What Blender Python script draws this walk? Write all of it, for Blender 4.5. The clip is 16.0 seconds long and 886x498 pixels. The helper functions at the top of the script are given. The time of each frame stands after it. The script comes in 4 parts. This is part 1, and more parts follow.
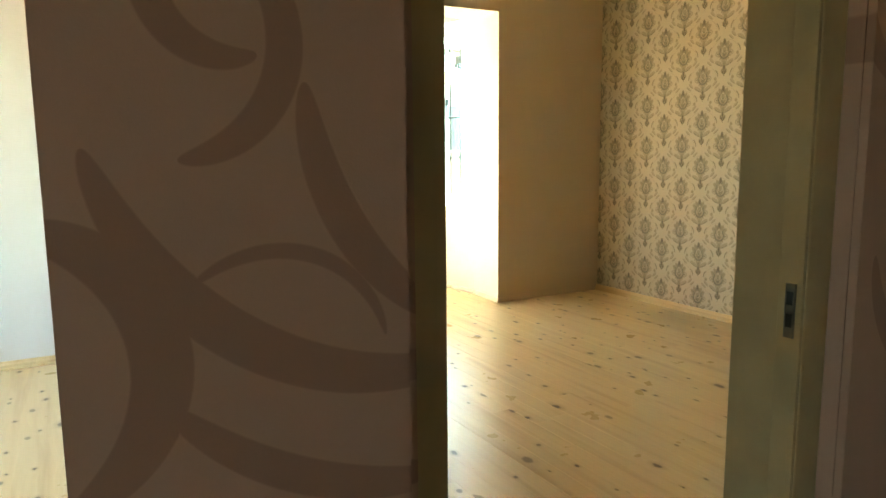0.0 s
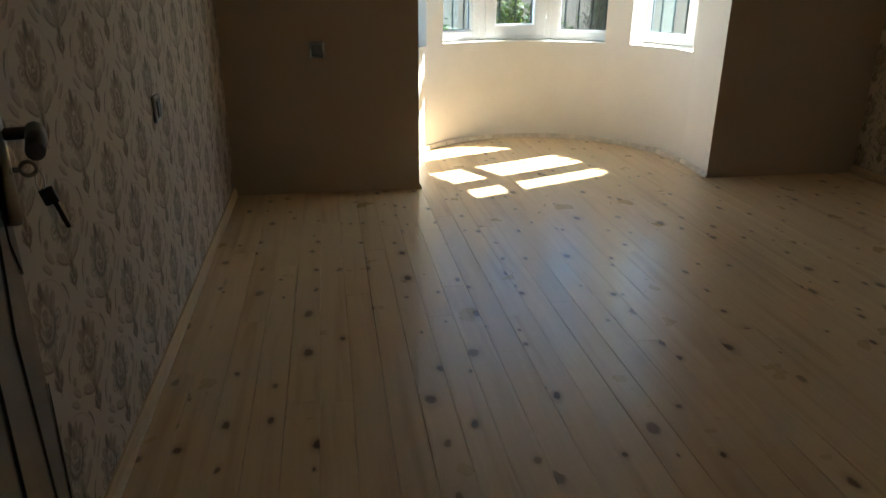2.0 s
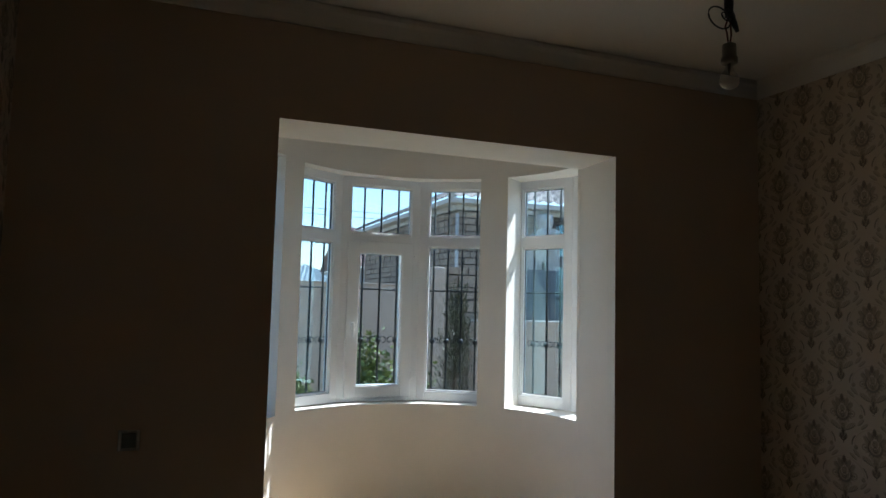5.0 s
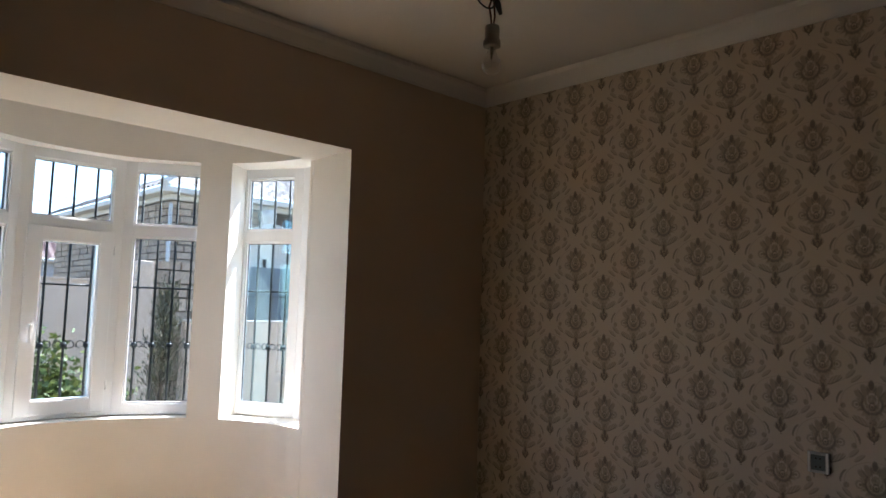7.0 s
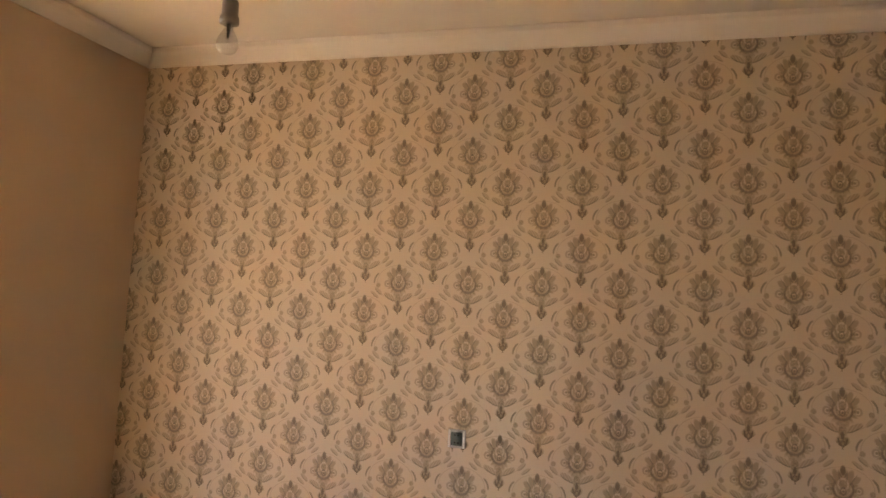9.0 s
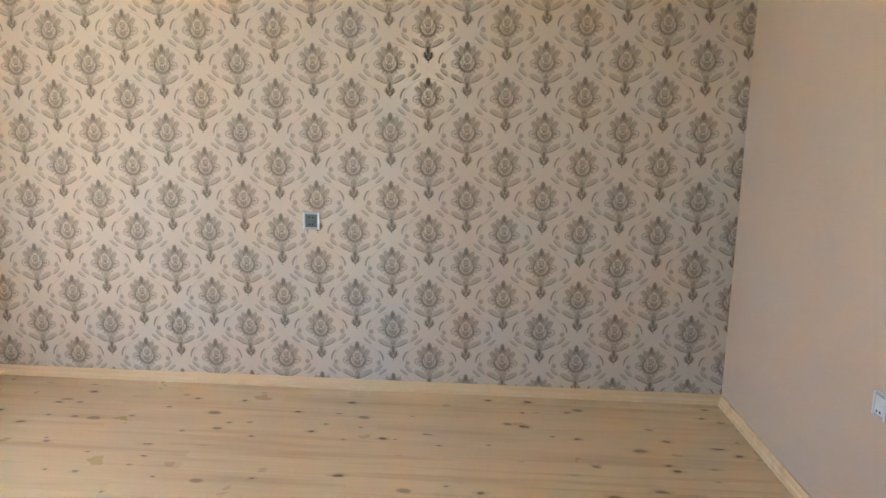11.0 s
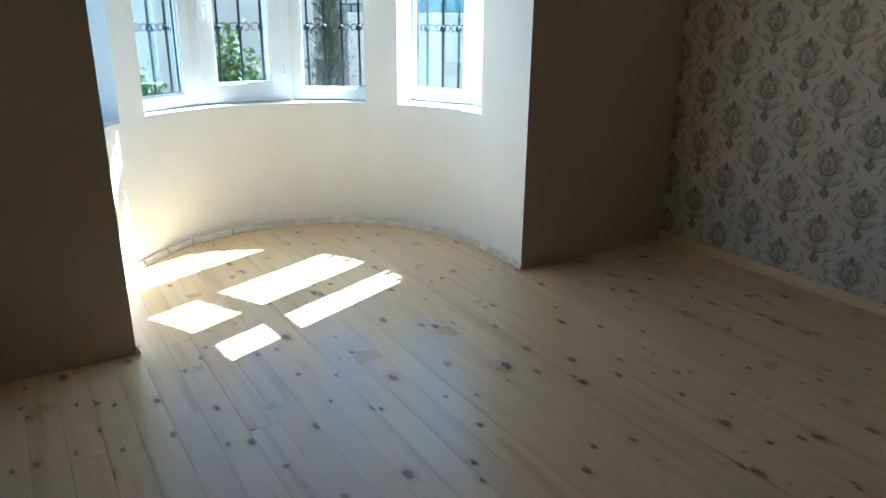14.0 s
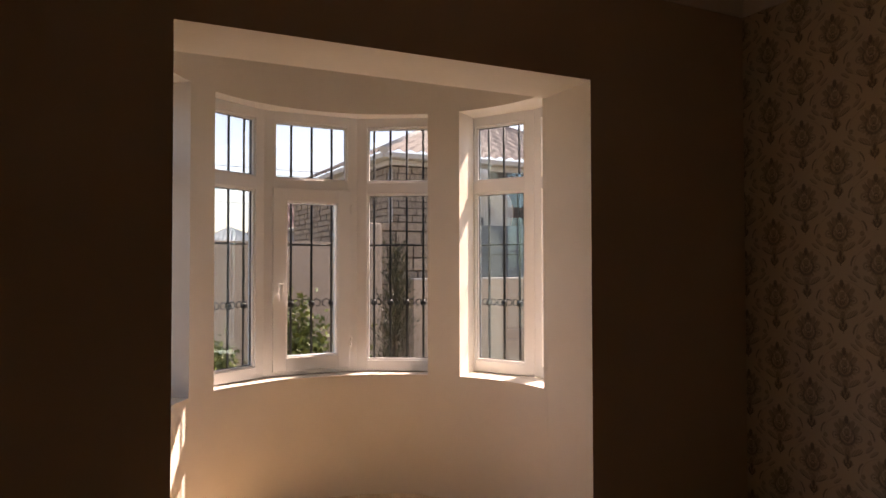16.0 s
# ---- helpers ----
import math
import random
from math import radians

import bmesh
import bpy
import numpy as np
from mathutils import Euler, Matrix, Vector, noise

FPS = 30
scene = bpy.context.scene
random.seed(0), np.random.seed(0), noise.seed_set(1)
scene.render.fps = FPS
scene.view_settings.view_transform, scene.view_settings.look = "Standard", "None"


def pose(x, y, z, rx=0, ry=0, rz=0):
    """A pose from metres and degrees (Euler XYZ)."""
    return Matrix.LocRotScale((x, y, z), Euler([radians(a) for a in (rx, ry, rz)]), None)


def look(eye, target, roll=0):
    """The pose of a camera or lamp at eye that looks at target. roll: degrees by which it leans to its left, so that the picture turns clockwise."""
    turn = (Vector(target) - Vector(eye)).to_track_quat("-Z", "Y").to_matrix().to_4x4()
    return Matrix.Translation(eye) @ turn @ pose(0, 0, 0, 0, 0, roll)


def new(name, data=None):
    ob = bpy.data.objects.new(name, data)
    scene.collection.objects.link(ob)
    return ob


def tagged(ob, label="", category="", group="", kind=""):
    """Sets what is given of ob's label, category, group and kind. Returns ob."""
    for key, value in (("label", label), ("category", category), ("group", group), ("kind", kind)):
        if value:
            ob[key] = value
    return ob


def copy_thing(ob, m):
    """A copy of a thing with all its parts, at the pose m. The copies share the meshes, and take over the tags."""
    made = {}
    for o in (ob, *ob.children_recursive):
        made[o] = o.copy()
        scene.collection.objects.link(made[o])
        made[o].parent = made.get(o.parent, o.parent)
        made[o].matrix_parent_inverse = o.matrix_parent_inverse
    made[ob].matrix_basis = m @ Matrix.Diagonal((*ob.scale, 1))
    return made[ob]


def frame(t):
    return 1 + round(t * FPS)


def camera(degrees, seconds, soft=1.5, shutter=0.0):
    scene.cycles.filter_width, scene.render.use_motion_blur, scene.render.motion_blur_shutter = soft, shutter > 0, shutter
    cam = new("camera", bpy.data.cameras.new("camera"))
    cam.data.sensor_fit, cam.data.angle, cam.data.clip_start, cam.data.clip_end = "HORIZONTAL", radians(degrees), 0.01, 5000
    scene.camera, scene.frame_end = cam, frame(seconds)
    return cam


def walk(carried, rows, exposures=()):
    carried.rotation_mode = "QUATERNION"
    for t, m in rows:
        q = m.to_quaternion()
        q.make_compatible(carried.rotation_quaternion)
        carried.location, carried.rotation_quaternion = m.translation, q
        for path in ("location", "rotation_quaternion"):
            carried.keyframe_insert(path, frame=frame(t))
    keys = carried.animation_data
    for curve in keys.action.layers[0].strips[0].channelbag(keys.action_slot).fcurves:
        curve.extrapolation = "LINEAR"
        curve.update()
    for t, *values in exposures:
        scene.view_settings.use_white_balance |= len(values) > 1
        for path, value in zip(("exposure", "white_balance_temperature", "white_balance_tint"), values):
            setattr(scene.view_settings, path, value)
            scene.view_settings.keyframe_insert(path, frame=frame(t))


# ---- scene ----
cam = camera(64.3, 16.0)
PATH = [
    (0, (0.368, 0.095, 1.34), (1.325, 1.832, 1.06), -0.5),
    (0.5, (0.612, 0.331, 1.325), (1.524, 2.072, 0.943), 1.5),
    (1, (0.817, 0.518, 1.328), (1.592, 2.301, 0.864), -1.2),
    (1.5, (1.04, 0.655, 1.343), (1.505, 2.512, 0.768), 1.2),
    (2, (1.143, 0.752, 1.307), (1.44, 2.594, 0.585), 0.4),
    (2.5, (1.192, 0.978, 1.312), (1.534, 2.776, 0.506), -0.9),
    (3, (1.212, 1.133, 1.344), (1.55, 2.998, 0.707), -1.6),
    (3.5, (1.259, 1.331, 1.375), (1.522, 3.269, 0.96), -2.3),
    (4, (1.32, 1.407, 1.461), (1.549, 3.389, 1.318), -1.8),
    (4.5, (1.274, 1.456, 1.526), (1.704, 3.409, 1.574), -0.7),
    (5, (1.222, 1.6, 1.544), (1.939, 3.46, 1.703), 1.4),
    (5.2, (1.23, 1.592, 1.548), (2.025, 3.417, 1.742), 1.2),
    (7.3, (1.358, 1.916, 1.551), (2.753, 3.338, 1.724), 1.8),
    (7.5, (1.366, 1.925, 1.57), (2.768, 3.34, 1.75), 1.9),
    (8, (1.321, 2.007, 1.601), (2.916, 3.194, 1.82), 1.7),
    (8.5, (1.29, 2.071, 1.605), (3.112, 2.867, 1.82), 2.1),
    (8.7, (1.275, 2.087, 1.608), (3.146, 2.758, 1.826), 3.1),
    (10.8, (1.228, 2.178, 1.464), (3.211, 2.288, 1.228), 1.7),
    (11, (1.239, 2.158, 1.417), (3.206, 2.274, 1.074), 1.2),
    (11.5, (1.266, 2.088, 1.39), (3.19, 2.277, 0.88), 0.5),
    (12, (1.252, 2.156, 1.394), (3.143, 2.462, 0.819), 1.2),
    (12.5, (1.226, 2.221, 1.392), (2.996, 2.911, 0.767), 0.6),
    (13, (1.255, 2.279, 1.379), (2.821, 3.322, 0.701), 0.3),
    (13.5, (1.306, 2.307, 1.373), (2.569, 3.703, 0.698), 0.2),
    (14, (1.381, 2.265, 1.383), (2.383, 3.871, 0.739), 0.6),
    (14.5, (1.435, 2.281, 1.342), (2.361, 3.991, 0.873), 0.6),
    (15, (1.421, 2.258, 1.427), (2.333, 4.011, 1.121), -0.3),
    (15.5, (1.403, 2.297, 1.455), (2.329, 4.065, 1.323), -0.4),
    (16, (1.41, 2.295, 1.512), (2.309, 4.081, 1.56), -0.1),
]
EXPOSURES = [
    (0.0, 5.6, 8000, -12), (0.5, 4.8, 6800, -20), (1.0, 4.2, 5900, -14), (1.5, 3.5, 5400, -12), (2.0, 3.3, 6000, 2), (2.5, 3.7, 6500, 10),
    (3.0, 3.4, 5700, -4), (3.5, 3.1, 5200, -4), (4.0, 2.7, 5200, -2), (4.5, 2.25, 5300, 2), (5.2, 1.9, 5500, 8), (7.3, 3.4, 5900, 16), (8.0, 4.3, 6500, 20),
    (8.7, 5.2, 8000, 26), (11.0, 6.2, 5300, 8), (12.0, 6.2, 5300, 10), (12.5, 6.1, 5000, 4), (13.0, 5.4, 4900, 4), (13.5, 4.55, 4750, 0),
    (14.0, 3.65, 4750, -4), (14.5, 2.98, 4850, -2), (15.0, 2.75, 5000, -12), (15.5, 2.75, 7200, 12), (16.0, 2.0, 8600, 36),
]
walk(cam, [(t, look(eye, target, roll)) for t, eye, target, roll in PATH], EXPOSURES)

# ---- light ----
SUN_WAY = Vector((0.818, 0.344, 1.0)).normalized()
world = bpy.data.worlds.new("world")
scene.world = world
world.use_nodes = True
wn = world.node_tree
sky = wn.nodes.new("ShaderNodeTexSky")
sky.sky_type, sky.sun_disc = "NISHITA", False
sky.sun_elevation = math.asin(SUN_WAY.z)
sky.sun_rotation = math.atan2(SUN_WAY.x, SUN_WAY.y)
wn.links.new(sky.outputs[0], wn.nodes["Background"].inputs[0])
wn.nodes["Background"].inputs[1].default_value = 0.12
sun = new("sun", bpy.data.lights.new("sun", "SUN"))
sun.data.energy, sun.data.angle, sun.data.color = 4.0, radians(0.4), (1.0, 0.95, 0.87)
sun.matrix_world = look(SUN_WAY * 30, (0, 0, 0))


# ---- material tools ----
class Nodes:
    """A small builder of node trees."""

    def __init__(self, name, rough=0.6, metal=0.0):
        self.mat = bpy.data.materials.new(name)
        self.mat.use_nodes = True
        self.tree = self.mat.node_tree
        self.bsdf = self.tree.nodes["Principled BSDF"]
        self.bsdf.inputs["Roughness"].default_value = rough
        self.bsdf.inputs["Metallic"].default_value = metal

    def node(self, kind):
        return self.tree.nodes.new(kind)

    def put(self, socket, value):
        if hasattr(value, "is_output"):
            self.tree.links.new(value, socket)
        else:
            socket.default_value = value

    def math(self, op, a, b=0.0, c=0.0):
        n = self.node("ShaderNodeMath")
        n.operation = op
        self.put(n.inputs[0], a), self.put(n.inputs[1], b), self.put(n.inputs[2], c)
        return n.outputs[0]

    def place(self):
        return self.node("ShaderNodeNewGeometry").outputs["Position"]

    def split(self, v):
        n = self.node("ShaderNodeSeparateXYZ")
        self.put(n.inputs[0], v)
        return n.outputs

    def join(self, x, y, z):
        n = self.node("ShaderNodeCombineXYZ")
        self.put(n.inputs[0], x), self.put(n.inputs[1], y), self.put(n.inputs[2], z)
        return n.outputs[0]

    def stretch(self, v, x, y, z):
        n = self.node("ShaderNodeVectorMath")
        n.operation = "MULTIPLY"
        self.put(n.inputs[0], v)
        n.inputs[1].default_value = (x, y, z)
        return n.outputs[0]

    def noise(self, v, scale, detail=3.0, rough=0.5):
        n = self.node("ShaderNodeTexNoise")
        self.put(n.inputs["Vector"], v)
        n.inputs["Scale"].default_value, n.inputs["Detail"].default_value, n.inputs["Roughness"].default_value = scale, detail, rough
        return n.outputs["Fac"]

    def ramp(self, fac, stops):
        n = self.node("ShaderNodeValToRGB")
        self.put(n.inputs[0], fac)
        while len(n.color_ramp.elements) < len(stops):
            n.color_ramp.elements.new(0.5)
        for e, (at, colour) in zip(n.color_ramp.elements, stops):
            e.position, e.color = at, (*colour, 1)
        return n.outputs[0]

    def step(self, x, low, high):
        n = self.node("ShaderNodeMapRange")
        n.interpolation_type = "SMOOTHSTEP"
        self.put(n.inputs[0], x)
        n.inputs[1].default_value, n.inputs[2].default_value = low, high
        return n.outputs[0]

    def mix(self, fac, a, b):
        n = self.node("ShaderNodeMix")
        n.data_type = "RGBA"
        self.put(n.inputs[0], fac)
        for s, v in ((n.inputs[6], a), (n.inputs[7], b)):
            self.put(s, v if hasattr(v, "is_output") else (*v, 1))
        return n.outputs[2]

    def bump(self, height, strength, distance=0.01):
        n = self.node("ShaderNodeBump")
        self.put(n.inputs["Height"], height)
        n.inputs["Strength"].default_value, n.inputs["Distance"].default_value = strength, distance
        self.tree.links.new(n.outputs[0], self.bsdf.inputs["Normal"])

    def colour(self, c):
        self.put(self.bsdf.inputs["Base Color"], c if hasattr(c, "is_output") else (*c, 1))
        return self

    def rough(self, r):
        self.put(self.bsdf.inputs["Roughness"], r)


def plain(name, colour, rough=0.5, metal=0.0, spread=0.08, scale=6.0, bump=0.05, fine=120.0):
    m = Nodes(name, rough, metal)
    p = m.place()
    f = m.noise(p, scale, 4)
    g = m.noise(p, fine, 2)
    low = tuple(c * (1 - spread) for c in colour)
    high = tuple(min(1, c * (1 + spread)) for c in colour)
    m.colour(m.ramp(f, [(0.3, low), (0.7, high)]))
    if bump:
        m.bump(g, bump, 0.004)
    return m.mat


def pine(name, along, base=(0.75, 0.56, 0.335), knots=True, rough=0.245, tone=1.0):
    """Varnished pine; along: the axis of the grain."""
    m = Nodes(name, rough)
    p = m.place()
    rnd = m.node("ShaderNodeObjectInfo").outputs["Random"]
    x, y, z = m.split(p)
    shift = m.math("MULTIPLY", rnd, 37.0)
    a, b = (y, x) if along == "y" else (x, y)
    q = m.join(m.math("ADD", b, m.math("MULTIPLY", shift, 0.31)), m.math("ADD", a, shift), z)
    wob = m.noise(m.stretch(q, 3.0, 0.8, 3.0), 1.6, 2)
    wide = m.noise(m.stretch(q, 9.0, 0.5, 9.0), 1.7, 3)
    fine = m.noise(m.join(m.math("ADD", m.math("MULTIPLY", b, 70.0), m.math("MULTIPLY", wob, 9.0)), m.math("MULTIPLY", a, 1.3), shift), 1.0, 4, 0.6)
    light, dark = tuple(c * 1.13 * tone for c in base), (base[0] * 0.84 * tone, base[1] * 0.74 * tone, base[2] * 0.62 * tone)
    col = m.mix(m.math("MULTIPLY", fine, 0.55), light, dark)
    col = m.mix(m.math("MULTIPLY", m.step(wide, 0.48, 0.78), 0.62), col, (base[0] * 0.72, base[1] * 0.55, base[2] * 0.42))
    col = m.mix(m.math("MULTIPLY", m.math("SUBTRACT", 1.0, rnd), 0.22), col, (base[0] * 0.80, base[1] * 0.72, base[2] * 0.62))
    if knots:
        for scale, small, big, keep in ((4.6, 0.05, 0.12, 0.50), (7.5, 0.05, 0.12, 0.60)):
            v = m.node("ShaderNodeTexVoronoi")
            v.voronoi_dimensions = "2D"
            warp = m.math("MULTIPLY", m.noise(q, 18.0, 2), 0.022)
            m.put(v.inputs["Vector"], m.join(m.math("ADD", b, warp), m.math("ADD", m.math("MULTIPLY", a, 0.62), m.math("ADD", shift, warp)), 0.0))
            v.inputs["Scale"].default_value = scale
            pick = m.split(v.outputs["Color"])
            size = m.math("MULTIPLY_ADD", pick[1], big - small, small)
            ratio = m.math("DIVIDE", v.outputs["Distance"], size)
            halo = m.math("MULTIPLY", m.math("SUBTRACT", 1.0, m.step(ratio, 0.6, 2.2)), m.math("GREATER_THAN", pick[0], keep))
            col = m.mix(m.math("MULTIPLY", halo, m.math("MULTIPLY", pick[2], 0.42)), col, (0.34, 0.17, 0.07))
            spot = m.math("MULTIPLY", m.math("SUBTRACT", 1.0, m.step(ratio, 0.45, 1.0)), m.math("GREATER_THAN", pick[0], keep))
            col = m.mix(m.math("MULTIPLY", spot, m.math("MULTIPLY_ADD", pick[2], 0.5, 0.5)), col, (0.15, 0.068, 0.03))
    m.colour(col)
    m.rough(m.math("MULTIPLY_ADD", m.noise(p, 5.0, 3), 0.09, rough))
    m.bump(m.math("ADD", m.math("MULTIPLY", fine, 0.3), m.noise(m.stretch(p, 1, 1, 1), 4.0, 2)), 0.10, 0.006)
    return m.mat


def damask(name, u0, v0, lean=0.0):
    """Wallpaper with staggered grey-brown blossoms on pale pinkish beige; it hangs in the plane of y and z."""
    m = Nodes(name, 0.75)
    p = m.place()
    _, y, z = m.split(p)
    pu, pv = 0.390, 0.3453
    wob = m.math("MULTIPLY_ADD", m.noise(p, 90.0, 2), 0.006, -0.003)
    # The strips hang slightly out of true
    y0, z0 = m.math("SUBTRACT", y, u0), m.math("SUBTRACT", z, v0)
    u = m.math("ADD", m.math("SUBTRACT", y0, m.math("MULTIPLY", z0, lean)), wob)
    v = m.math("SUBTRACT", m.math("ADD", z0, m.math("MULTIPLY", y0, lean)), wob)

    def local(w, period, half):
        s = m.math("FRACT", m.math("MULTIPLY_ADD", w, 1 / period, 0.5 + half))
        return m.math("MULTIPLY", m.math("SUBTRACT", s, 0.5), period)

    au, av, bu, bv = local(u, pu, 0), local(v, pv, 0), local(u, pu, 0.5), local(v, pv, 0.5)

    def far(a, b):
        return m.math("ADD", m.math("MULTIPLY", m.math("ABSOLUTE", a), 1 / pu), m.math("MULTIPLY", m.math("ABSOLUTE", b), 1 / pv))

    first = m.math("LESS_THAN", far(au, av), far(bu, bv))
    du = m.math("ABSOLUTE", m.math("ADD", m.math("MULTIPLY", au, first), m.math("MULTIPLY", bu, m.math("SUBTRACT", 1.0, first))))
    dv = m.math("ADD", m.math("MULTIPLY", av, first), m.math("MULTIPLY", bv, m.math("SUBTRACT", 1.0, first)))

    def oval(cu, cv, ru, rv, turn=0.0):
        c, s = math.cos(radians(turn)), math.sin(radians(turn))
        x, w = m.math("SUBTRACT", du, cu), m.math("SUBTRACT", dv, cv)
        a = m.math("ADD", m.math("MULTIPLY", x, c / ru), m.math("MULTIPLY", w, s / ru))
        b = m.math("ADD", m.math("MULTIPLY", x, -s / rv), m.math("MULTIPLY", w, c / rv))
        return m.math("SQRT", m.math("ADD", m.math("MULTIPLY", a, a), m.math("MULTIPLY", b, b)))

    def disc(r, soft=0.25):
        return m.math("SUBTRACT", 1.0, m.step(r, 1 - soft, 1 + soft))

    def ring(r, width):
        return m.math("SUBTRACT", 1.0, m.step(m.math("ABSOLUTE", m.math("SUBTRACT", r, 1.0)), width * 0.5, width))

    def most(*some):
        out = some[0]
        for s in some[1:]:
            out = m.math("MAXIMUM", out, s)
        return out

    def less(a, b):
        return m.math("MAXIMUM", m.math("SUBTRACT", a, b), 0.0)

    def times(a, k):
        return m.math("MULTIPLY", a, k)

    speck = m.math("MULTIPLY_ADD", m.noise(p, 95.0, 3, 0.7), 1.9, -0.1)
    angle = m.math("ARCTAN2", m.math("SUBTRACT", dv, -0.01), du)
    teeth = m.math("MULTIPLY_ADD", m.math("COSINE", times(angle, 15.0)), 0.13, 0.88)
    # Blossom: a broad leafy body, upright petals with a dark tip, curled side leaves, a lyre-shaped cup
    body = times(disc(m.math("DIVIDE", oval(0, -0.008, 0.064, 0.060), teeth), 0.2), times(speck, 1.0))
    fan = most(times(disc(oval(0.0, 0.052, 0.020, 0.034)), 0.7), times(disc(oval(0.026, 0.047, 0.014, 0.032, -22)), 0.85), times(disc(oval(0.048, 0.032, 0.014, 0.026, -46)), 0.8))
    split = most(times(disc(oval(0.016, 0.050, 0.003, 0.026, -8)), 0.8), times(disc(oval(0.044, 0.040, 0.003, 0.026, -32)), 0.8), times(disc(oval(0.036, 0.012, 0.006, 0.018, 20)), 0.9))
    tip = most(times(disc(oval(0, 0.075, 0.011, 0.022)), 1.0), times(disc(oval(0.012, 0.056, 0.004, 0.014, -30)), 0.7))
    curl = most(less(disc(oval(0.064, -0.010, 0.017, 0.019)), disc(oval(0.062, -0.011, 0.011, 0.012))), disc(oval(0.062, -0.012, 0.005, 0.006)))
    cup = less(disc(oval(0, -0.008, 0.044, 0.046), 0.12), disc(oval(0, 0.006, 0.038, 0.046), 0.12))
    gleam = most(less(disc(oval(0, -0.012, 0.036, 0.038), 0.12), disc(oval(0, 0.000, 0.029, 0.038), 0.12)), ring(oval(0, 0.014, 0.020, 0.024), 0.25))
    heart = most(times(ring(oval(0.0, -0.016, 0.011, 0.015), 0.35), 0.8), times(disc(oval(0, -0.017, 0.004, 0.006)), 0.9))
    skirt = times(disc(m.math("DIVIDE", oval(0, -0.054, 0.040, 0.030), teeth), 0.3), times(speck, 0.75))
    # Garland: two ribbed wings that sweep up to either side, with a dark lower rim and a stem between
    wing = times(disc(oval(0.046, -0.081, 0.038, 0.0135, 30), 0.2), 0.85)
    ribs = m.math("MULTIPLY_ADD", m.math("SINE", times(m.math("ADD", du, times(dv, -0.6)), 480.0)), 0.24, 0.72)
    rim_line = times(less(disc(oval(0.048, -0.086, 0.037, 0.010, 30), 0.15), disc(oval(0.047, -0.080, 0.038, 0.010, 30), 0.15)), 1.0)
    stem = times(disc(oval(0, -0.095, 0.017, 0.036), 0.3), times(speck, 1.1))
    # Pendant: a bell with dark drops on a dark foot
    bell = times(disc(oval(0, -0.150, 0.028, 0.034), 0.3), times(speck, 1.15))
    drops = most(disc(oval(0, -0.118, 0.007, 0.018)), disc(oval(0.015, -0.146, 0.004, 0.020, -14)), times(ring(oval(0, -0.152, 0.008, 0.012), 0.35), 0.8), disc(oval(0, -0.1715, 0.030, 0.0045)), disc(oval(0, 0.1715, 0.030, 0.0045)), times(disc(oval(0.022, -0.164, 0.006, 0.008)), 0.9))
    # Round frame with leaf crescents, a bud and sweeping leaves between the blossoms
    frame_line = times(ring(oval(0, -0.006, 0.124, 0.096), 0.03), 0.3)
    crescent = less(disc(oval(0.128, 0.018, 0.012, 0.030, 24), 0.2), disc(oval(0.121, 0.014, 0.011, 0.031, 24), 0.2))
    bud = most(times(disc(oval(0.117, -0.020, 0.012, 0.013), 0.3), times(speck, 0.95)), times(ring(oval(0.117, -0.020, 0.007, 0.008), 0.4), 0.8))
    sweep = times(most(disc(oval(0.113, -0.050, 0.009, 0.026, -46), 0.3), disc(oval(0.060, 0.102, 0.008, 0.026, 52), 0.3)), 0.5)
    sweep_rim = most(less(disc(oval(0.115, -0.053, 0.009, 0.027, -46), 0.2), disc(oval(0.111, -0.047, 0.010, 0.029, -46), 0.2)), less(disc(oval(0.058, 0.100, 0.008, 0.027, 52), 0.2), disc(oval(0.062, 0.105, 0.009, 0.029, 52), 0.2)))
    mid = less(most(body, fan, skirt, times(wing, ribs), stem, bell, bud, sweep, frame_line), times(gleam, 0.6))
    deep = most(tip, times(split, 0.6), times(curl, 0.6), times(cup, 0.9), times(heart, 0.8), times(rim_line, 0.8), times(drops, 0.95), times(crescent, 0.9), times(sweep_rim, 0.65))
    grain = m.noise(p, 240.0, 2)
    ground = m.mix(grain, (0.55, 0.455, 0.35), (0.63, 0.53, 0.415))
    col = m.mix(m.math("MULTIPLY", mid, 0.78), ground, (0.26, 0.205, 0.14))
    col = m.mix(m.math("MULTIPLY", deep, 0.72), col, (0.12, 0.098, 0.078))
    m.colour(col)
    m.bump(m.math("ADD", m.math("MULTIPLY", mid, 0.8), m.math("MULTIPLY", grain, 0.3)), 0.3, 0.003)
    return m.mat


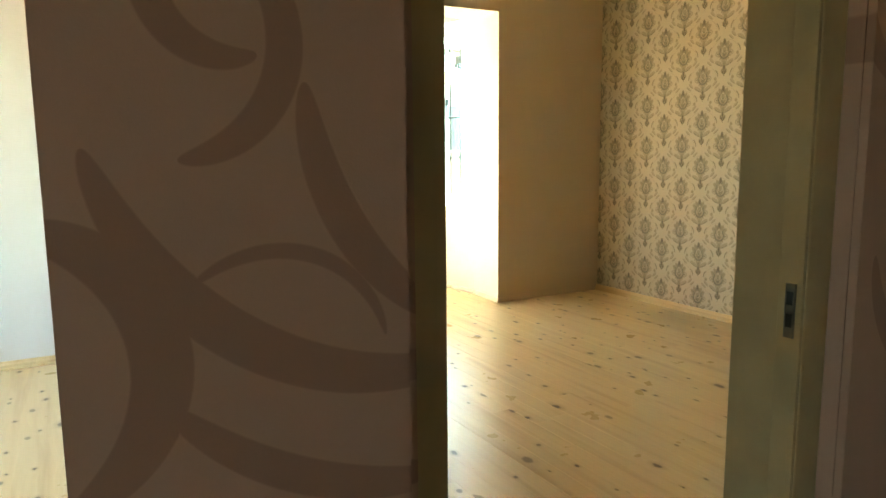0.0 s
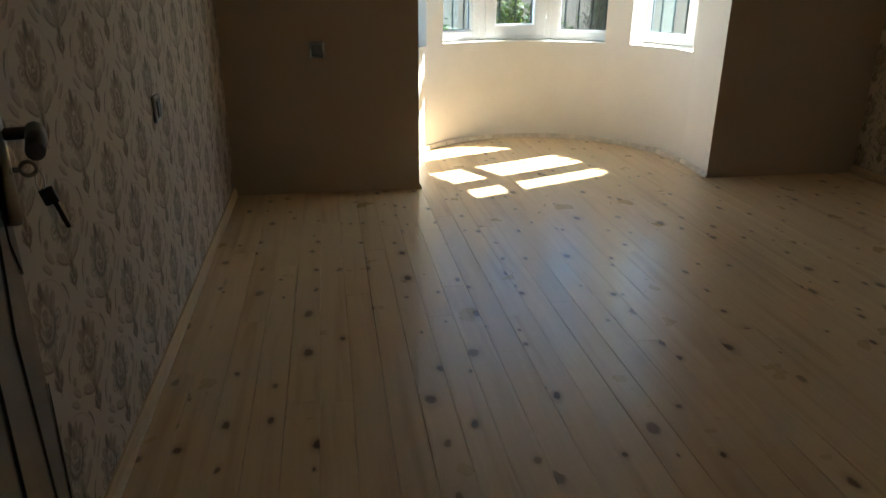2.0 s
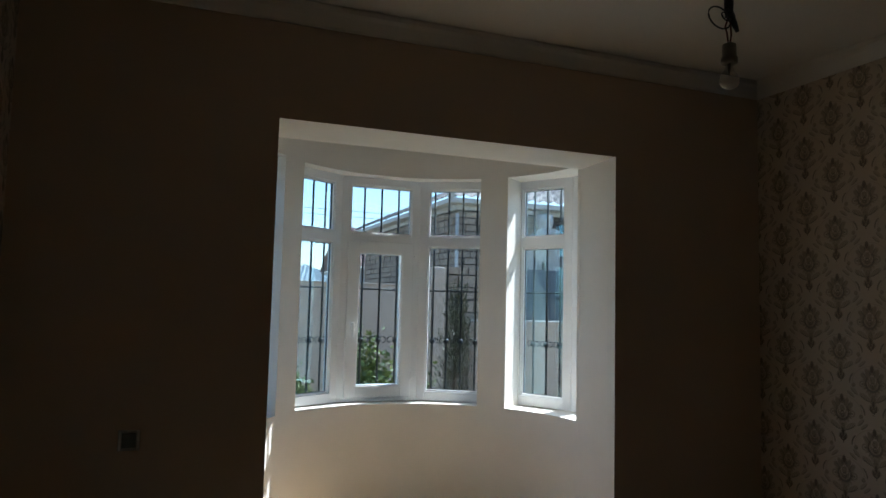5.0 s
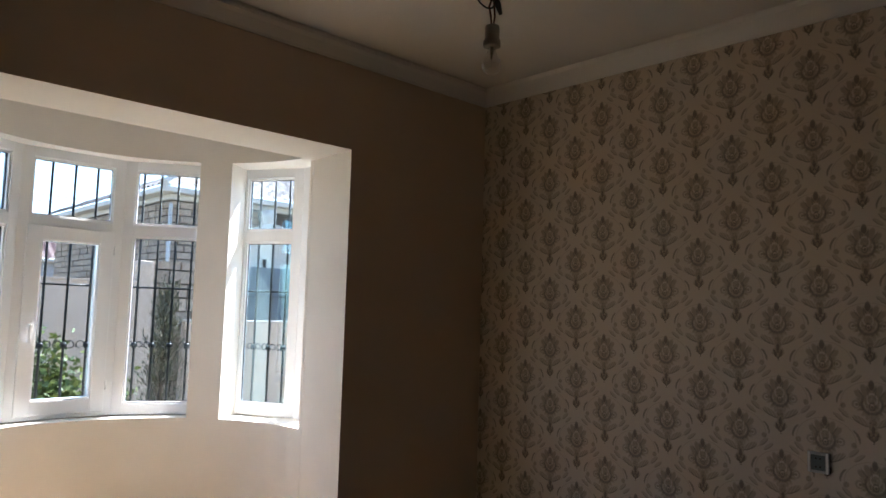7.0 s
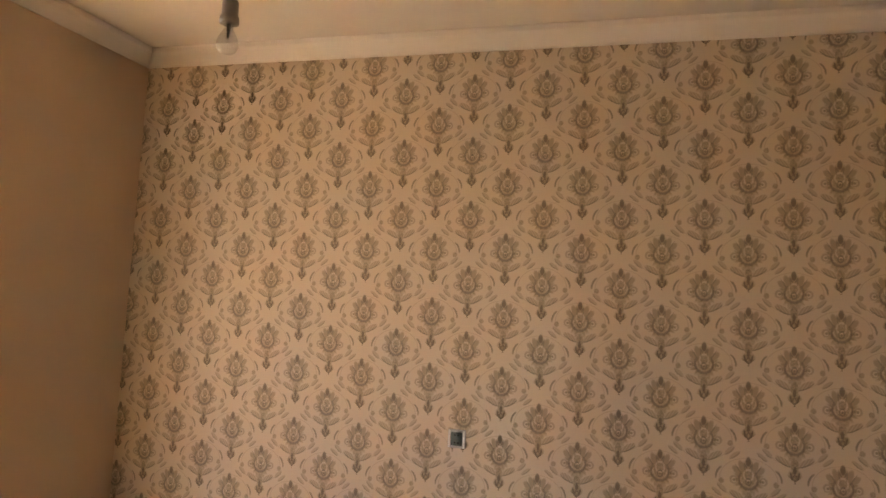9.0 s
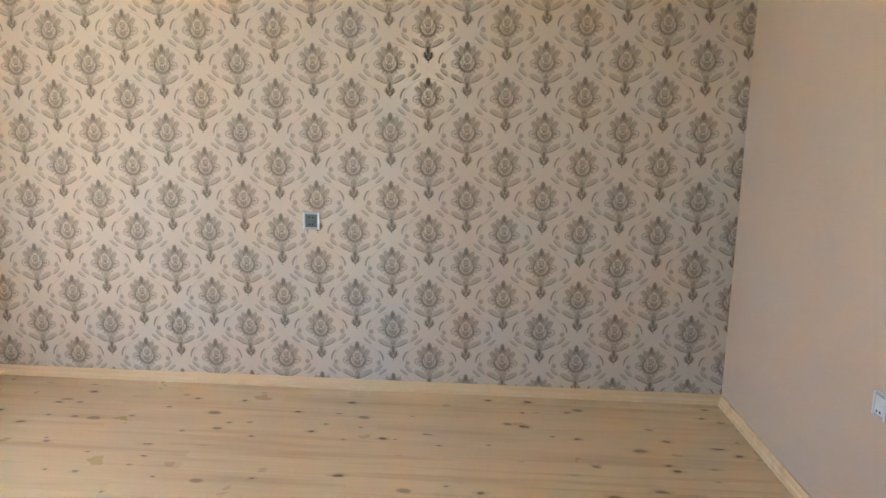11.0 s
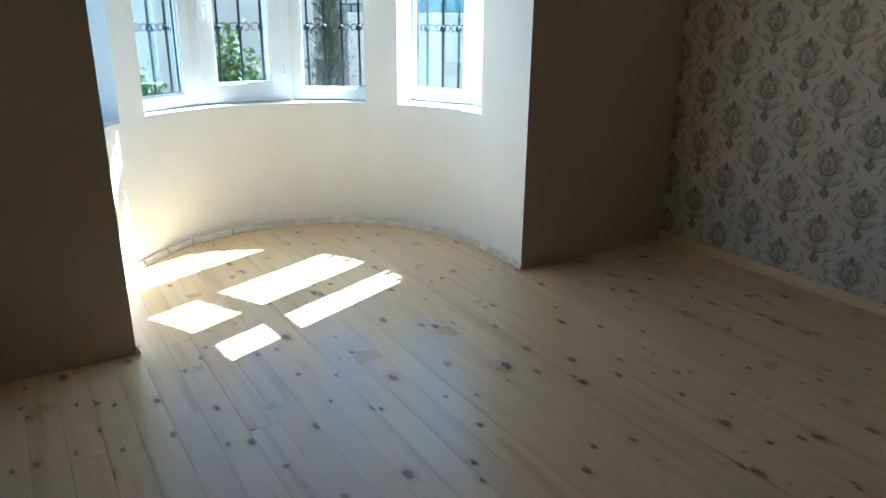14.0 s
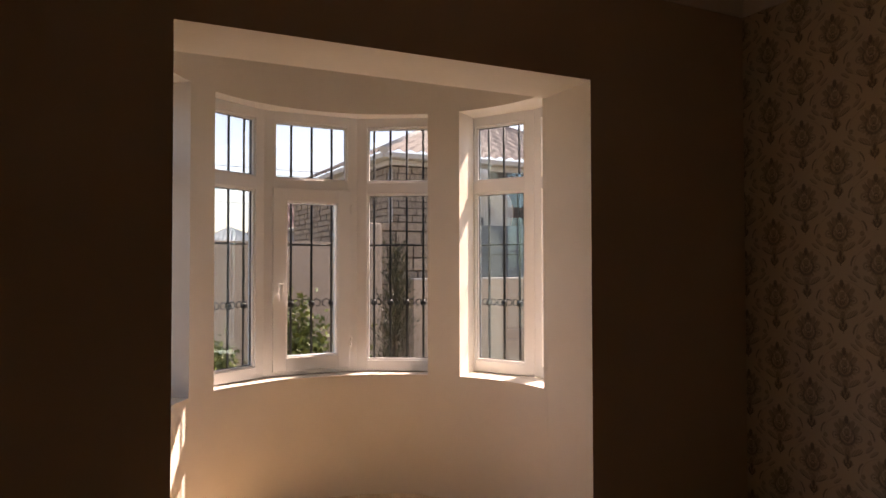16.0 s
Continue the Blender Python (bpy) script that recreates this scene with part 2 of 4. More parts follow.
def swirl_paper(name, dark, light, edge, size=1.0):
    """Wallpaper with broad sweeping bands, in the plane of x and z."""
    m = Nodes(name, 0.62)
    p = m.place()
    x, y, z = m.split(p)
    mask = None
    tone = m.noise(p, 2.2, 3)
    for cx, cz, r, w, start, span in (
        (0.783, 1.518, 0.402, 0.030, -165, 90), (0.295, 1.171, 0.166, 0.034, -70, 150), (0.553, 1.599, 0.085, 0.020, 120, 170), (0.478, 1.537, 0.137, 0.022, -85, 150),
        (1.002, 1.503, 0.365, 0.026, -178, 60), (0.591, 1.145, 0.147, 0.010, 10, 120), (0.816, 1.426, 0.467, 0.024, -140, 55), (2.16, 1.214, 0.323, 0.03, -175, 120), (0.60, 0.62, 0.25, 0.03, 20, 150), (1.95, 1.75, 0.22, 0.03, 100, 170)):
        a, b = m.math("SUBTRACT", x, cx), m.math("SUBTRACT", z, cz - 0.07)
        d = m.math("SQRT", m.math("ADD", m.math("MULTIPLY", a, a), m.math("MULTIPLY", b, b)))
        c, t = math.cos(radians(start + span / 2)), math.sin(radians(start + span / 2))
        ang = m.math("ARCTAN2", m.math("SUBTRACT", m.math("MULTIPLY", b, c), m.math("MULTIPLY", a, t)), m.math("ADD", m.math("MULTIPLY", a, c), m.math("MULTIPLY", b, t)))
        part_way = m.math("DIVIDE", m.math("ABSOLUTE", ang), radians(span / 2))
        width = m.math("MULTIPLY", m.math("SQRT", m.math("MAXIMUM", m.math("SUBTRACT", 1.0, m.math("MULTIPLY", part_way, part_way)), 0.0)), w)
        band = m.math("SUBTRACT", 1.0, m.step(m.math("SUBTRACT", m.math("ABSOLUTE", m.math("SUBTRACT", d, r * size)), width), -0.002, 0.002))
        band = m.math("MULTIPLY", band, m.math("LESS_THAN", part_way, 1.0))
        mask = band if mask is None else m.math("MAXIMUM", mask, band)
    col = m.mix(m.math("MULTIPLY", mask, 0.7), m.mix(tone, light, edge), dark)
    m.colour(col)
    m.bump(m.math("ADD", mask, m.math("MULTIPLY", m.noise(p, 300.0, 2), 0.6)), 0.12, 0.002)
    return m.mat


def glass(name, tint=(0.97, 0.99, 0.99), rough=0.0, sheen=(1.0, 1.0, 1.0), least=0.045):
    m = Nodes(name)
    t = m.tree
    clear, shine, both, fr = t.nodes.new("ShaderNodeBsdfTransparent"), t.nodes.new("ShaderNodeBsdfGlossy"), t.nodes.new("ShaderNodeMixShader"), t.nodes.new("ShaderNodeLayerWeight")
    clear.inputs[0].default_value = (*tint, 1)
    shine.inputs["Roughness"].default_value = rough
    shine.inputs[0].default_value = (*sheen, 1)
    fr.inputs[0].default_value = 0.5
    gloss = m.math("MULTIPLY_ADD", m.math("POWER", fr.outputs["Facing"], 5.0), 0.85, least)
    t.links.new(gloss, both.inputs[0]), t.links.new(clear.outputs[0], both.inputs[1]), t.links.new(shine.outputs[0], both.inputs[2])
    t.links.new(both.outputs[0], t.nodes["Material Output"].inputs[0])
    return m.mat


PINE_FLOOR = pine("pine_boards", "y")
PINE_TRIM = pine("pine_trim", "y", knots=False, base=(0.70, 0.53, 0.31), rough=0.45)
CREAM = plain("cream_paint", (0.56, 0.43, 0.315), 0.7, 0, 0.03, 2.0, 0.12, 160.0)
BAY_WHITE = plain("bay_paint", (0.82, 0.78, 0.71), 0.7, 0, 0.03, 2.5, 0.0, 140.0)
CEILING = plain("ceiling_paint", (0.66, 0.63, 0.58), 0.8, 0, 0.03, 1.5, 0.08, 150.0)
DAMASK_R = damask("damask_paper_a", 3.035, 1.03, 0.021)
DAMASK_L = damask("damask_paper_b", 3.0, 0.95)
SWIRL = swirl_paper("swirl_paper", (0.165, 0.082, 0.058), (0.26, 0.15, 0.115), (0.295, 0.17, 0.13))
LILAC = swirl_paper("lilac_paper", (0.55, 0.50, 0.50), (0.68, 0.64, 0.64), (0.70, 0.66, 0.65), 0.5)
LIMED = plain("paint_smeared_pine", (0.74, 0.66, 0.54), 0.6, 0, 0.16, 14.0, 0.12, 60.0)
PVC = plain("white_pvc", (0.86, 0.87, 0.87), 0.28, 0, 0.02, 4.0, 0.02)
# Black for the rubber gaskets, and for the shade inside small holes
GASKET_AND_SHADE = plain("black_rubber_and_hole_shade", (0.02, 0.02, 0.02), 0.6, 0, 0.1, 20, 0)
GLASS = glass("window_glass", (0.70, 0.755, 0.775), 0.0, (0.6, 0.92, 1.0), 0.10)
IRON = plain("dark_iron", (0.025, 0.024, 0.024), 0.5, 0.6, 0.2, 30, 0.1)
FRAME_WOOD = plain("khaki_laminate", (0.28, 0.20, 0.11), 0.45, 0, 0.10, 9.0, 0.03)


# ---- mesh tools ----
def box(bm, lo, hi, bevel=0.0):
    c = [(a + b) / 2 for a, b in zip(lo, hi)]
    d = [abs(b - a) for a, b in zip(lo, hi)]
    made = bmesh.ops.create_cube(bm, size=1.0, matrix=Matrix.Translation(c) @ Matrix.Diagonal((*d, 1)))
    if bevel:
        edges = {e for v in made["verts"] for e in v.link_edges}
        bmesh.ops.bevel(bm, geom=list(edges), offset=bevel, segments=2, affect="EDGES", profile=0.6)
    return bm


def tube(bm, points, radius, sides=10, closed=False):
    """A round bar along points."""
    pts = [Vector(p) for p in points]
    rings = []
    up = Vector((0.3, 0.2, 1)).normalized()
    for i, p in enumerate(pts):
        a, b = pts[max(i - 1, 0)], pts[min(i + 1, len(pts) - 1)]
        if closed:
            a, b = pts[i - 1], pts[(i + 1) % len(pts)]
        ahead = (b - a).normalized()
        side = ahead.cross(up)
        side = side.normalized() if side.length > 1e-3 else ahead.cross(Vector((1, 0, 0))).normalized()
        above = side.cross(ahead)
        r = radius[i] if isinstance(radius, (list, tuple)) else radius
        rings.append([bm.verts.new(p + r * (math.cos(2 * math.pi * k / sides) * side + math.sin(2 * math.pi * k / sides) * above)) for k in range(sides)])
    for i in range(len(rings) - (0 if closed else 1)):
        one, two = rings[i], rings[(i + 1) % len(rings)]
        for k in range(sides):
            bm.faces.new((one[k], one[(k + 1) % sides], two[(k + 1) % sides], two[k])).smooth = True
    if not closed:
        bm.faces.new(rings[0][::-1]), bm.faces.new(rings[-1])
    return bm


def lathe(bm, outline, middle=(0, 0, 0), sides=24):
    """A turned body about the upright axis; outline: radius and height."""
    rings = []
    for r, h in outline:
        if r < 1e-5:
            rings.append([bm.verts.new((middle[0], middle[1], middle[2] + h))])
        else:
            rings.append([bm.verts.new((middle[0] + r * math.cos(2 * math.pi * k / sides), middle[1] + r * math.sin(2 * math.pi * k / sides), middle[2] + h)) for k in range(sides)])
    for one, two in zip(rings, rings[1:]):
        for k in range(sides):
            q = {one[k % len(one)]: 0, one[(k + 1) % len(one)]: 0, two[(k + 1) % len(two)]: 0, two[k % len(two)]: 0}
            if len(q) > 2:
                bm.faces.new(list(q)).smooth = True
    return bm


def part(name, bm, material, parent=None, label="", m=None):
    """Links a bmesh as one mesh object, under a thing or a part."""
    me = bpy.data.meshes.new(name)
    bmesh.ops.recalc_face_normals(bm, faces=bm.faces)
    bm.to_mesh(me)
    bm.free()
    me.materials.append(material)
    ob = new(name, me)
    if m is not None:
        ob.matrix_local = m
    if parent is not None:
        ob.parent = parent
    if label:
        ob["label"] = label
    return ob


def thing(name, label, category, m=None, group="", kind=""):
    ob = new(name)
    ob.empty_display_size = 0.1
    if m is not None:
        ob.matrix_world = m
    return tagged(ob, label, category, group, kind)


def setting(name, bm, material, label="", category=""):
    return tagged(part(name, bm, material), label, category, "", "structure")


def grid_wall(us, zs, filled, at, depth):
    """A wall with openings: cells us x zs, the filled ones solid. at(u, d, z): the place; d from 0 (room side) to depth."""
    bm = bmesh.new()
    seen = {}

    def vert(i, d, k):
        key = (i, d, k)
        if key not in seen:
            seen[key] = bm.verts.new(at(us[i], depth * d, zs[k]))
        return seen[key]

    n, o = len(us) - 1, len(zs) - 1
    full = lambda i, k: 0 <= i < n and 0 <= k < o and filled((us[i] + us[i + 1]) / 2, (zs[k] + zs[k + 1]) / 2)
    for i in range(n):
        for k in range(o):
            if not full(i, k):
                continue
            for d in (0, 1):
                bm.faces.new([vert(i, d, k), vert(i + 1, d, k), vert(i + 1, d, k + 1), vert(i, d, k + 1)])
            for (di, dk, a, b) in ((-1, 0, (0, 0), (0, 1)), (1, 0, (1, 0), (1, 1)), (0, -1, (0, 0), (1, 0)), (0, 1, (0, 1), (1, 1))):
                if not full(i + di, k + dk):
                    (a0, a1), (b0, b1) = a, b
                    bm.faces.new([vert(i + a0, 0, k + a1), vert(i + b0, 0, k + b1), vert(i + b0, 1, k + b1), vert(i + a0, 1, k + a1)])
    return bm


# ---- plan ----
XL, XR, YF, YB, YD = 0.52, 4.855, 5.195, 0.885, 1.14
HALL_Y = 0.92
TOP = 3.075
CX, CY, RB, HALF = 2.713, 5.63, 1.04, 1.014
SILL, HEAD, SOFFIT, BAY_TOP = 0.808, 2.505, 2.475, 2.86
DOOR_L, DOOR_R, DOOR_H = 0.89, 1.70, 2.06

# Front wall with the opening of the bay; its reveals splay outwards to meet the round wall
def splay(u, d):
    k = 1 if abs(u - CX - HALF) < 1e-6 else -1 if abs(u - CX + HALF) < 1e-6 else 0
    return u + k * (RB - HALF) * d / (CY - YF)


bm = grid_wall([XL - 0.15, CX - HALF, CX + HALF, XR + 0.2], [-0.05, SOFFIT, TOP + 0.1], lambda u, z: not (CX - HALF < u < CX + HALF and z < SOFFIT), lambda u, d, z: (splay(u, d), YF + d, z), CY - YF)
front = setting("wall_front", bm, CREAM, "cream painted wall around the bay opening", "wall")
front.data.materials.append(BAY_WHITE)
for f in front.data.polygons:
    inside = CX - RB - 0.01 < f.center.x < CX + RB + 0.01 and f.center.z < SOFFIT + 0.01
    f.material_index = 1 if inside and abs(f.normal.y) < 0.5 else 0
setting("wall_right", box(bmesh.new(), (XR, YB - 0.2, -0.05), (XR + 0.2, YF, TOP + 0.1)), DAMASK_R, "wall with beige damask wallpaper", "wall")
setting("wall_left", box(bmesh.new(), (XL - 0.16, YD, -0.05), (XL, YF, TOP + 0.1)), DAMASK_L, "wall with beige damask wallpaper", "wall")
setting("wall_back", box(bmesh.new(), (2.6, YB - 0.2, -0.05), (XR, YB, TOP + 0.1)), CREAM, "plain cream painted wall", "wall")
setting("wall_return", box(bmesh.new(), (2.45, YB - 0.2, -0.05), (2.6, YD, TOP + 0.1)), CREAM, "plain cream painted wall return", "wall")
bm = grid_wall([XL - 0.16, DOOR_L - 0.1, DOOR_R + 0.08, 2.45], [-0.05, DOOR_H + 0.09, TOP + 0.1], lambda u, z: not (DOOR_L - 0.1 < u < DOOR_R + 0.08 and z < DOOR_H + 0.09), lambda u, d, z: (u, YD - 0.02 - d, z), YD - 0.04 - HALL_Y)
setting("wall_door", bm, SWIRL, "cream painted wall with the doorway", "wall")
bm = grid_wall([XL - 0.163, DOOR_L - 0.12, DOOR_R + 0.08, 2.6], [0.0, DOOR_H + 0.09, 2.9], lambda u, z: not (DOOR_L - 0.12 < u < DOOR_R + 0.08 and z < DOOR_H + 0.09), lambda u, d, z: (u, HALL_Y + 0.018 - d, z), 0.018)
setting("wall_hall", bm, SWIRL, "hall wall with brown swirl wallpaper", "wall")
setting("ceiling", box(bmesh.new(), (XL - 0.15, YB - 0.2, TOP), (XR + 0.2, CY, TOP + 0.1)), CEILING, "white painted ceiling", "ceiling")

# Bay: a half-round wall with three windows
def spread(stops, step):
    out = []
    for a, b in zip(stops, stops[1:]):
        n = max(1, round((b - a) / step))
        out += [a + (b - a) * i / n for i in range(n)]
    return out + [stops[-1]]


A_IN, A_OUT, A_END = 39.9, 51.8, 88.2
ANGLES = spread([-90, -A_END, -A_OUT, -A_IN, A_IN, A_OUT, A_END, 90], 1.25)
bm = grid_wall(ANGLES, [-0.05, SILL, HEAD, BAY_TOP], lambda a, z: not (SILL < z < HEAD and (abs(a) < A_IN or A_OUT < abs(a) < A_END)),
               lambda a, d, z: (CX + (RB + d) * math.sin(radians(a)), CY + 0.001 + (RB + d) * math.cos(radians(a)), z), 0.30)
setting("wall_bay", bm, BAY_WHITE, "rounded off-white plastered bay wall", "wall")
bm = bmesh.new()
rim = [bm.verts.new((CX + (RB + 0.3) * math.sin(radians(a)), CY + (RB + 0.3) * math.cos(radians(a)), BAY_TOP)) for a in range(-90, 91, 6)]
bm.faces.new(rim)
r = bmesh.ops.extrude_face_region(bm, geom=bm.faces[:])
for v in r["geom"]:
    if isinstance(v, bmesh.types.BMVert):
        v.co.z += 0.12
setting("ceiling_bay", bm, CEILING, "white ceiling of the bay", "ceiling")

# Cornice along the ceiling: an ogee moulding
def cornice(name, a, b, inward):
    bm = bmesh.new()
    outline = [(0, 0), (0.012, 0), (0.018, 0.012), (0.035, 0.03), (0.06, 0.055), (0.085, 0.07), (0.09, 0.085), (0.09, 0.0985), (0, 0.0985)]
    a, b, n = Vector(a), Vector(b), Vector(inward)
    ends = [[bm.verts.new(p + n * u + Vector((0, 0, v))) for u, v in outline] for p in (a, b)]
    k = len(outline)
    for i in range(k):
        bm.faces.new((ends[0][i], ends[0][(i + 1) % k], ends[1][(i + 1) % k], ends[1][i]))
    bm.faces.new(ends[0]), bm.faces.new(ends[1][::-1])
    return setting(name, bm, CEILING, "white moulded cornice under the ceiling", "cornice")


CZ = TOP - 0.1
cornice("trim_right", (XR, YB, CZ), (XR, YF, CZ), (-1, 0, 0))
cornice("trim_front", (XL, YF, CZ), (XR, YF, CZ), (0, -1, 0))
cornice("trim_left", (XL, YD, CZ), (XL, YF, CZ), (1, 0, 0))
cornice("trim_back", (2.6, YB, CZ), (XR, YB, CZ), (0, 1, 0))

# ---- windows of the bay ----
WX, WY, RW = 2.714, 5.65, 1.215


def rim_place(a, r=None):
    r = r or (RW if abs(a) < 48 else 1.31)
    return Vector((WX + r * math.sin(radians(a)), WY + r * math.cos(radians(a)), 0))


def facet(a0, a1):
    """The pose of a flat window light between two angles: x along it, y outward; and its width."""
    p, q = rim_place(a0), rim_place(a1)
    along = (q - p).normalized()
    out = Vector((-along.y, along.x, 0))
    if out.dot(p - Vector((WX, WY, 0))) < 0:
        out = -out
    m = Matrix(((along.x, out.x, 0, p.x), (along.y, out.y, 0, p.y), (0, 0, 1, 0), (0, 0, 0, 1)))
    return m, (q - p).length


def pane(parent, m, lo, hi):
    ob = part("pane", box(bmesh.new(), (lo[0], 0.0, lo[1]), (hi[0], 0.004, hi[1])), GLASS, parent, "", m)
    ob.visible_shadow = False
    bm = bmesh.new()
    w = 0.005
    for a, b in (((lo[0], lo[1]), (lo[0] + w, hi[1])), ((hi[0] - w, lo[1]), (hi[0], hi[1])), ((lo[0] + w, lo[1]), (hi[0] - w, lo[1] + w)), ((lo[0] + w, hi[1] - w), (hi[0] - w, hi[1]))):
        box(bm, (a[0], -0.004, a[1]), (b[0], 0.008, b[1]))
    part("gasket", bm, GASKET_AND_SHADE, ob)


def frame_bars(s0, s1, z0, z1, w, d0, d1, bevel=0.006):
    bm = bmesh.new()
    box(bm, (s0, d0, z0), (s0 + w, d1, z1), bevel), box(bm, (s1 - w, d0, z0), (s1, d1, z1), bevel)
    box(bm, (s0 + w - 0.004, d0 + 0.001, z0), (s1 - w + 0.004, d1 - 0.001, z0 + w), bevel)
    box(bm, (s0 + w - 0.004, d0 + 0.001, z1 - w), (s1 - w + 0.004, d1 - 0.001, z1), bevel)
    return bm


def light(parent, a0, a1, opens=False):
    m, w = facet(a0, a1)
    z0, z1, t0, t1 = 0.812, 2.515, 1.995, 2.075
    e = 0.006
    bars = frame_bars(e, w - e, z0, z1, 0.072, -0.035, 0.035)
    box(bars, (0.06, -0.034, t0), (w - 0.06, 0.034, t1), 0.006)
    part("window_frame", bars, PVC, parent, "", m)
    part("bead", frame_bars(0.074, w - 0.074, t1 - 0.002, z1 - 0.07, 0.014, -0.022, 0.02, 0.003), PVC, parent, "", m)
    pane(parent, m, (0.085, t1 + 0.01), (w - 0.085, z1 - 0.082))
    if opens:
        sash = part("sash", frame_bars(0.062, w - 0.062, z0 + 0.028, t0 + 0.02, 0.088, -0.052, -0.012), PVC, parent, "white opening sash", m)
        part("bead", frame_bars(0.146, w - 0.146, z0 + 0.112, t0 - 0.064, 0.012, -0.044, 0.02, 0.003), PVC, parent, "", m)
        pane(parent, m, (0.152, z0 + 0.118), (w - 0.152, t0 - 0.07))
        bm = box(bmesh.new(), (0.095, -0.064, 1.335), (0.119, -0.052, 1.405), 0.004)
        tube(bm, [(0.107, -0.064, 1.39), (0.107, -0.088, 1.39)], 0.008)
        box(bm, (0.098, -0.10, 1.29), (0.116, -0.085, 1.402), 0.006)
        part("window_handle", bm, PVC, sash, "", None)
        for z in (0.98, 1.86):
            part("hinge", tube(bmesh.new(), [(w - 0.058, -0.05, z), (w - 0.058, -0.05, z + 0.06)], 0.007), PVC, sash)
    else:
        part("bead", frame_bars(0.074, w - 0.074, z0 + 0.07, t0 + 0.002, 0.014, -0.022, 0.02, 0.003), PVC, parent, "", m)
        pane(parent, m, (0.085, z0 + 0.082), (w - 0.085, t0 - 0.01))


def grille(a0, a1, first, gap, count):
    """A window grille: upright bars, one cross bar, a row of scrolls with a ball on every bar."""
    m, w = facet(a0, a1)
    g = thing("window_grille", "dark wrought iron window grille with scrolls", "grille", m, "grilles outside the bay windows")
    y = 0.115
    for i in range(count):
        s = first + gap * i
        part("bar", tube(bmesh.new(), [(s, y, 0.76), (s, y, 2.56)], 0.0082, 8), IRON, g)
        bm = bmesh.new()
        bmesh.ops.create_icosphere(bm, subdivisions=2, radius=0.023, matrix=Matrix.Translation((s, y - 0.004, 1.26)))
        part("ball", bm, IRON, g)
        for side in (-1, 1):
            pts = []
            for k in range(15):
                f = k / 14
                ang = math.pi * (0.05 + 1.55 * f)
                rad = gap * 0.23 * (1 - 0.5 * f)
                pts.append((s + side * (gap * 0.29 - math.cos(ang) * rad), y, 1.262 + math.sin(ang) * rad * 1.05))
            part("scroll", tube(bmesh.new(), pts, 0.0042, 6), IRON, g)
    part("cross_bar", tube(bmesh.new(), [(0.02, y, 1.655), (w - 0.02, y, 1.655)], 0.007, 8), IRON, g)
    part("cross_bar", tube(bmesh.new(), [(0.02, y, 0.77), (w - 0.02, y, 0.77)], 0.007, 8), IRON, g)
    part("cross_bar", tube(bmesh.new(), [(0.02, y, 2.55), (w - 0.02, y, 2.55)], 0.007, 8), IRON, g)


SIDE = (50.0, 73.0, 96.0)
w1 = thing("window_1", "white plastic bay window of three lights above the sill", "window", None, "", "structure")
light(w1, -46, -15.3), light(w1, -15.3, 15.3, True), light(w1, 15.3, 46)
w2 = thing("window_2", "white plastic side window of the bay", "window", None, "", "structure")
light(w2, SIDE[0], SIDE[1]), light(w2, SIDE[1], SIDE[2])
w3 = thing("window_3", "white plastic side window of the bay", "window", None, "", "structure")
light(w3, -SIDE[2], -SIDE[1]), light(w3, -SIDE[1], -SIDE[0])
grille(-46, -15.3, 0.10, 0.125, 5), grille(-15.3, 15.3, 0.08, 0.14, 4), grille(15.3, 46, 0.10, 0.114, 5)
for a0, a1 in ((SIDE[0], SIDE[1]), (SIDE[1], SIDE[2]), (-SIDE[1], -SIDE[0]), (-SIDE[2], -SIDE[1])):
    grille(a0, a1, 0.095, 0.118, 4)

# ---- doorway and door ----
LEAF = plain("grey_beige_laminate", (0.17, 0.145, 0.115), 0.16, 0, 0.08, 12.0, 0.02)
INLAY = plain("dark_gloss_inlay", (0.03, 0.022, 0.018), 0.12, 0, 0.1, 12.0, 0.0)
STEEL = plain("brushed_steel", (0.62, 0.61, 0.58), 0.28, 1.0, 0.06, 40.0, 0.02)
DARK_STEEL = plain("dark_steel", (0.16, 0.15, 0.14), 0.35, 1.0, 0.1, 40.0, 0.02)
BRASSY = plain("worn_nickel", (0.40, 0.37, 0.30), 0.35, 1.0, 0.1, 60.0, 0.02)

door_set = thing("door_1", "khaki laminate door casing around the doorway", "door frame", None, "", "structure")
FY0, FY1 = 1.03, 1.152
for name, lo, hi in (("jamb", (DOOR_L - 0.098, FY0, 0), (DOOR_L, FY1, DOOR_H + 0.088)), ("jamb", (DOOR_R, 0.975, 0), (DOOR_R + 0.078, FY1, DOOR_H + 0.088)), ("head", (DOOR_L, FY0, DOOR_H), (DOOR_R, FY1, DOOR_H + 0.088))):
    part(name, box(bmesh.new(), lo, hi, 0.004), FRAME_WOOD, door_set)
part("stop", box(bmesh.new(), (DOOR_R - 0.012, 0.976, 0), (DOOR_R - 0.001, 1.03, DOOR_H), 0.002), FRAME_WOOD, door_set)
bm = box(bmesh.new(), (DOOR_R - 0.015, 0.988, 0.945), (DOOR_R - 0.0125, 1.012, 1.06), 0.001)
part("strike_plate", bm, DARK_STEEL, door_set, "dull steel strike plate")
# Solid black pieces on the plate stand for the shade in its holes
for z in (0.968, 1.015):
    part("strike_hole_shade", box(bmesh.new(), (DOOR_R - 0.0165, 0.993, z), (DOOR_R - 0.0152, 1.007, z + 0.028)), GASKET_AND_SHADE, door_set)

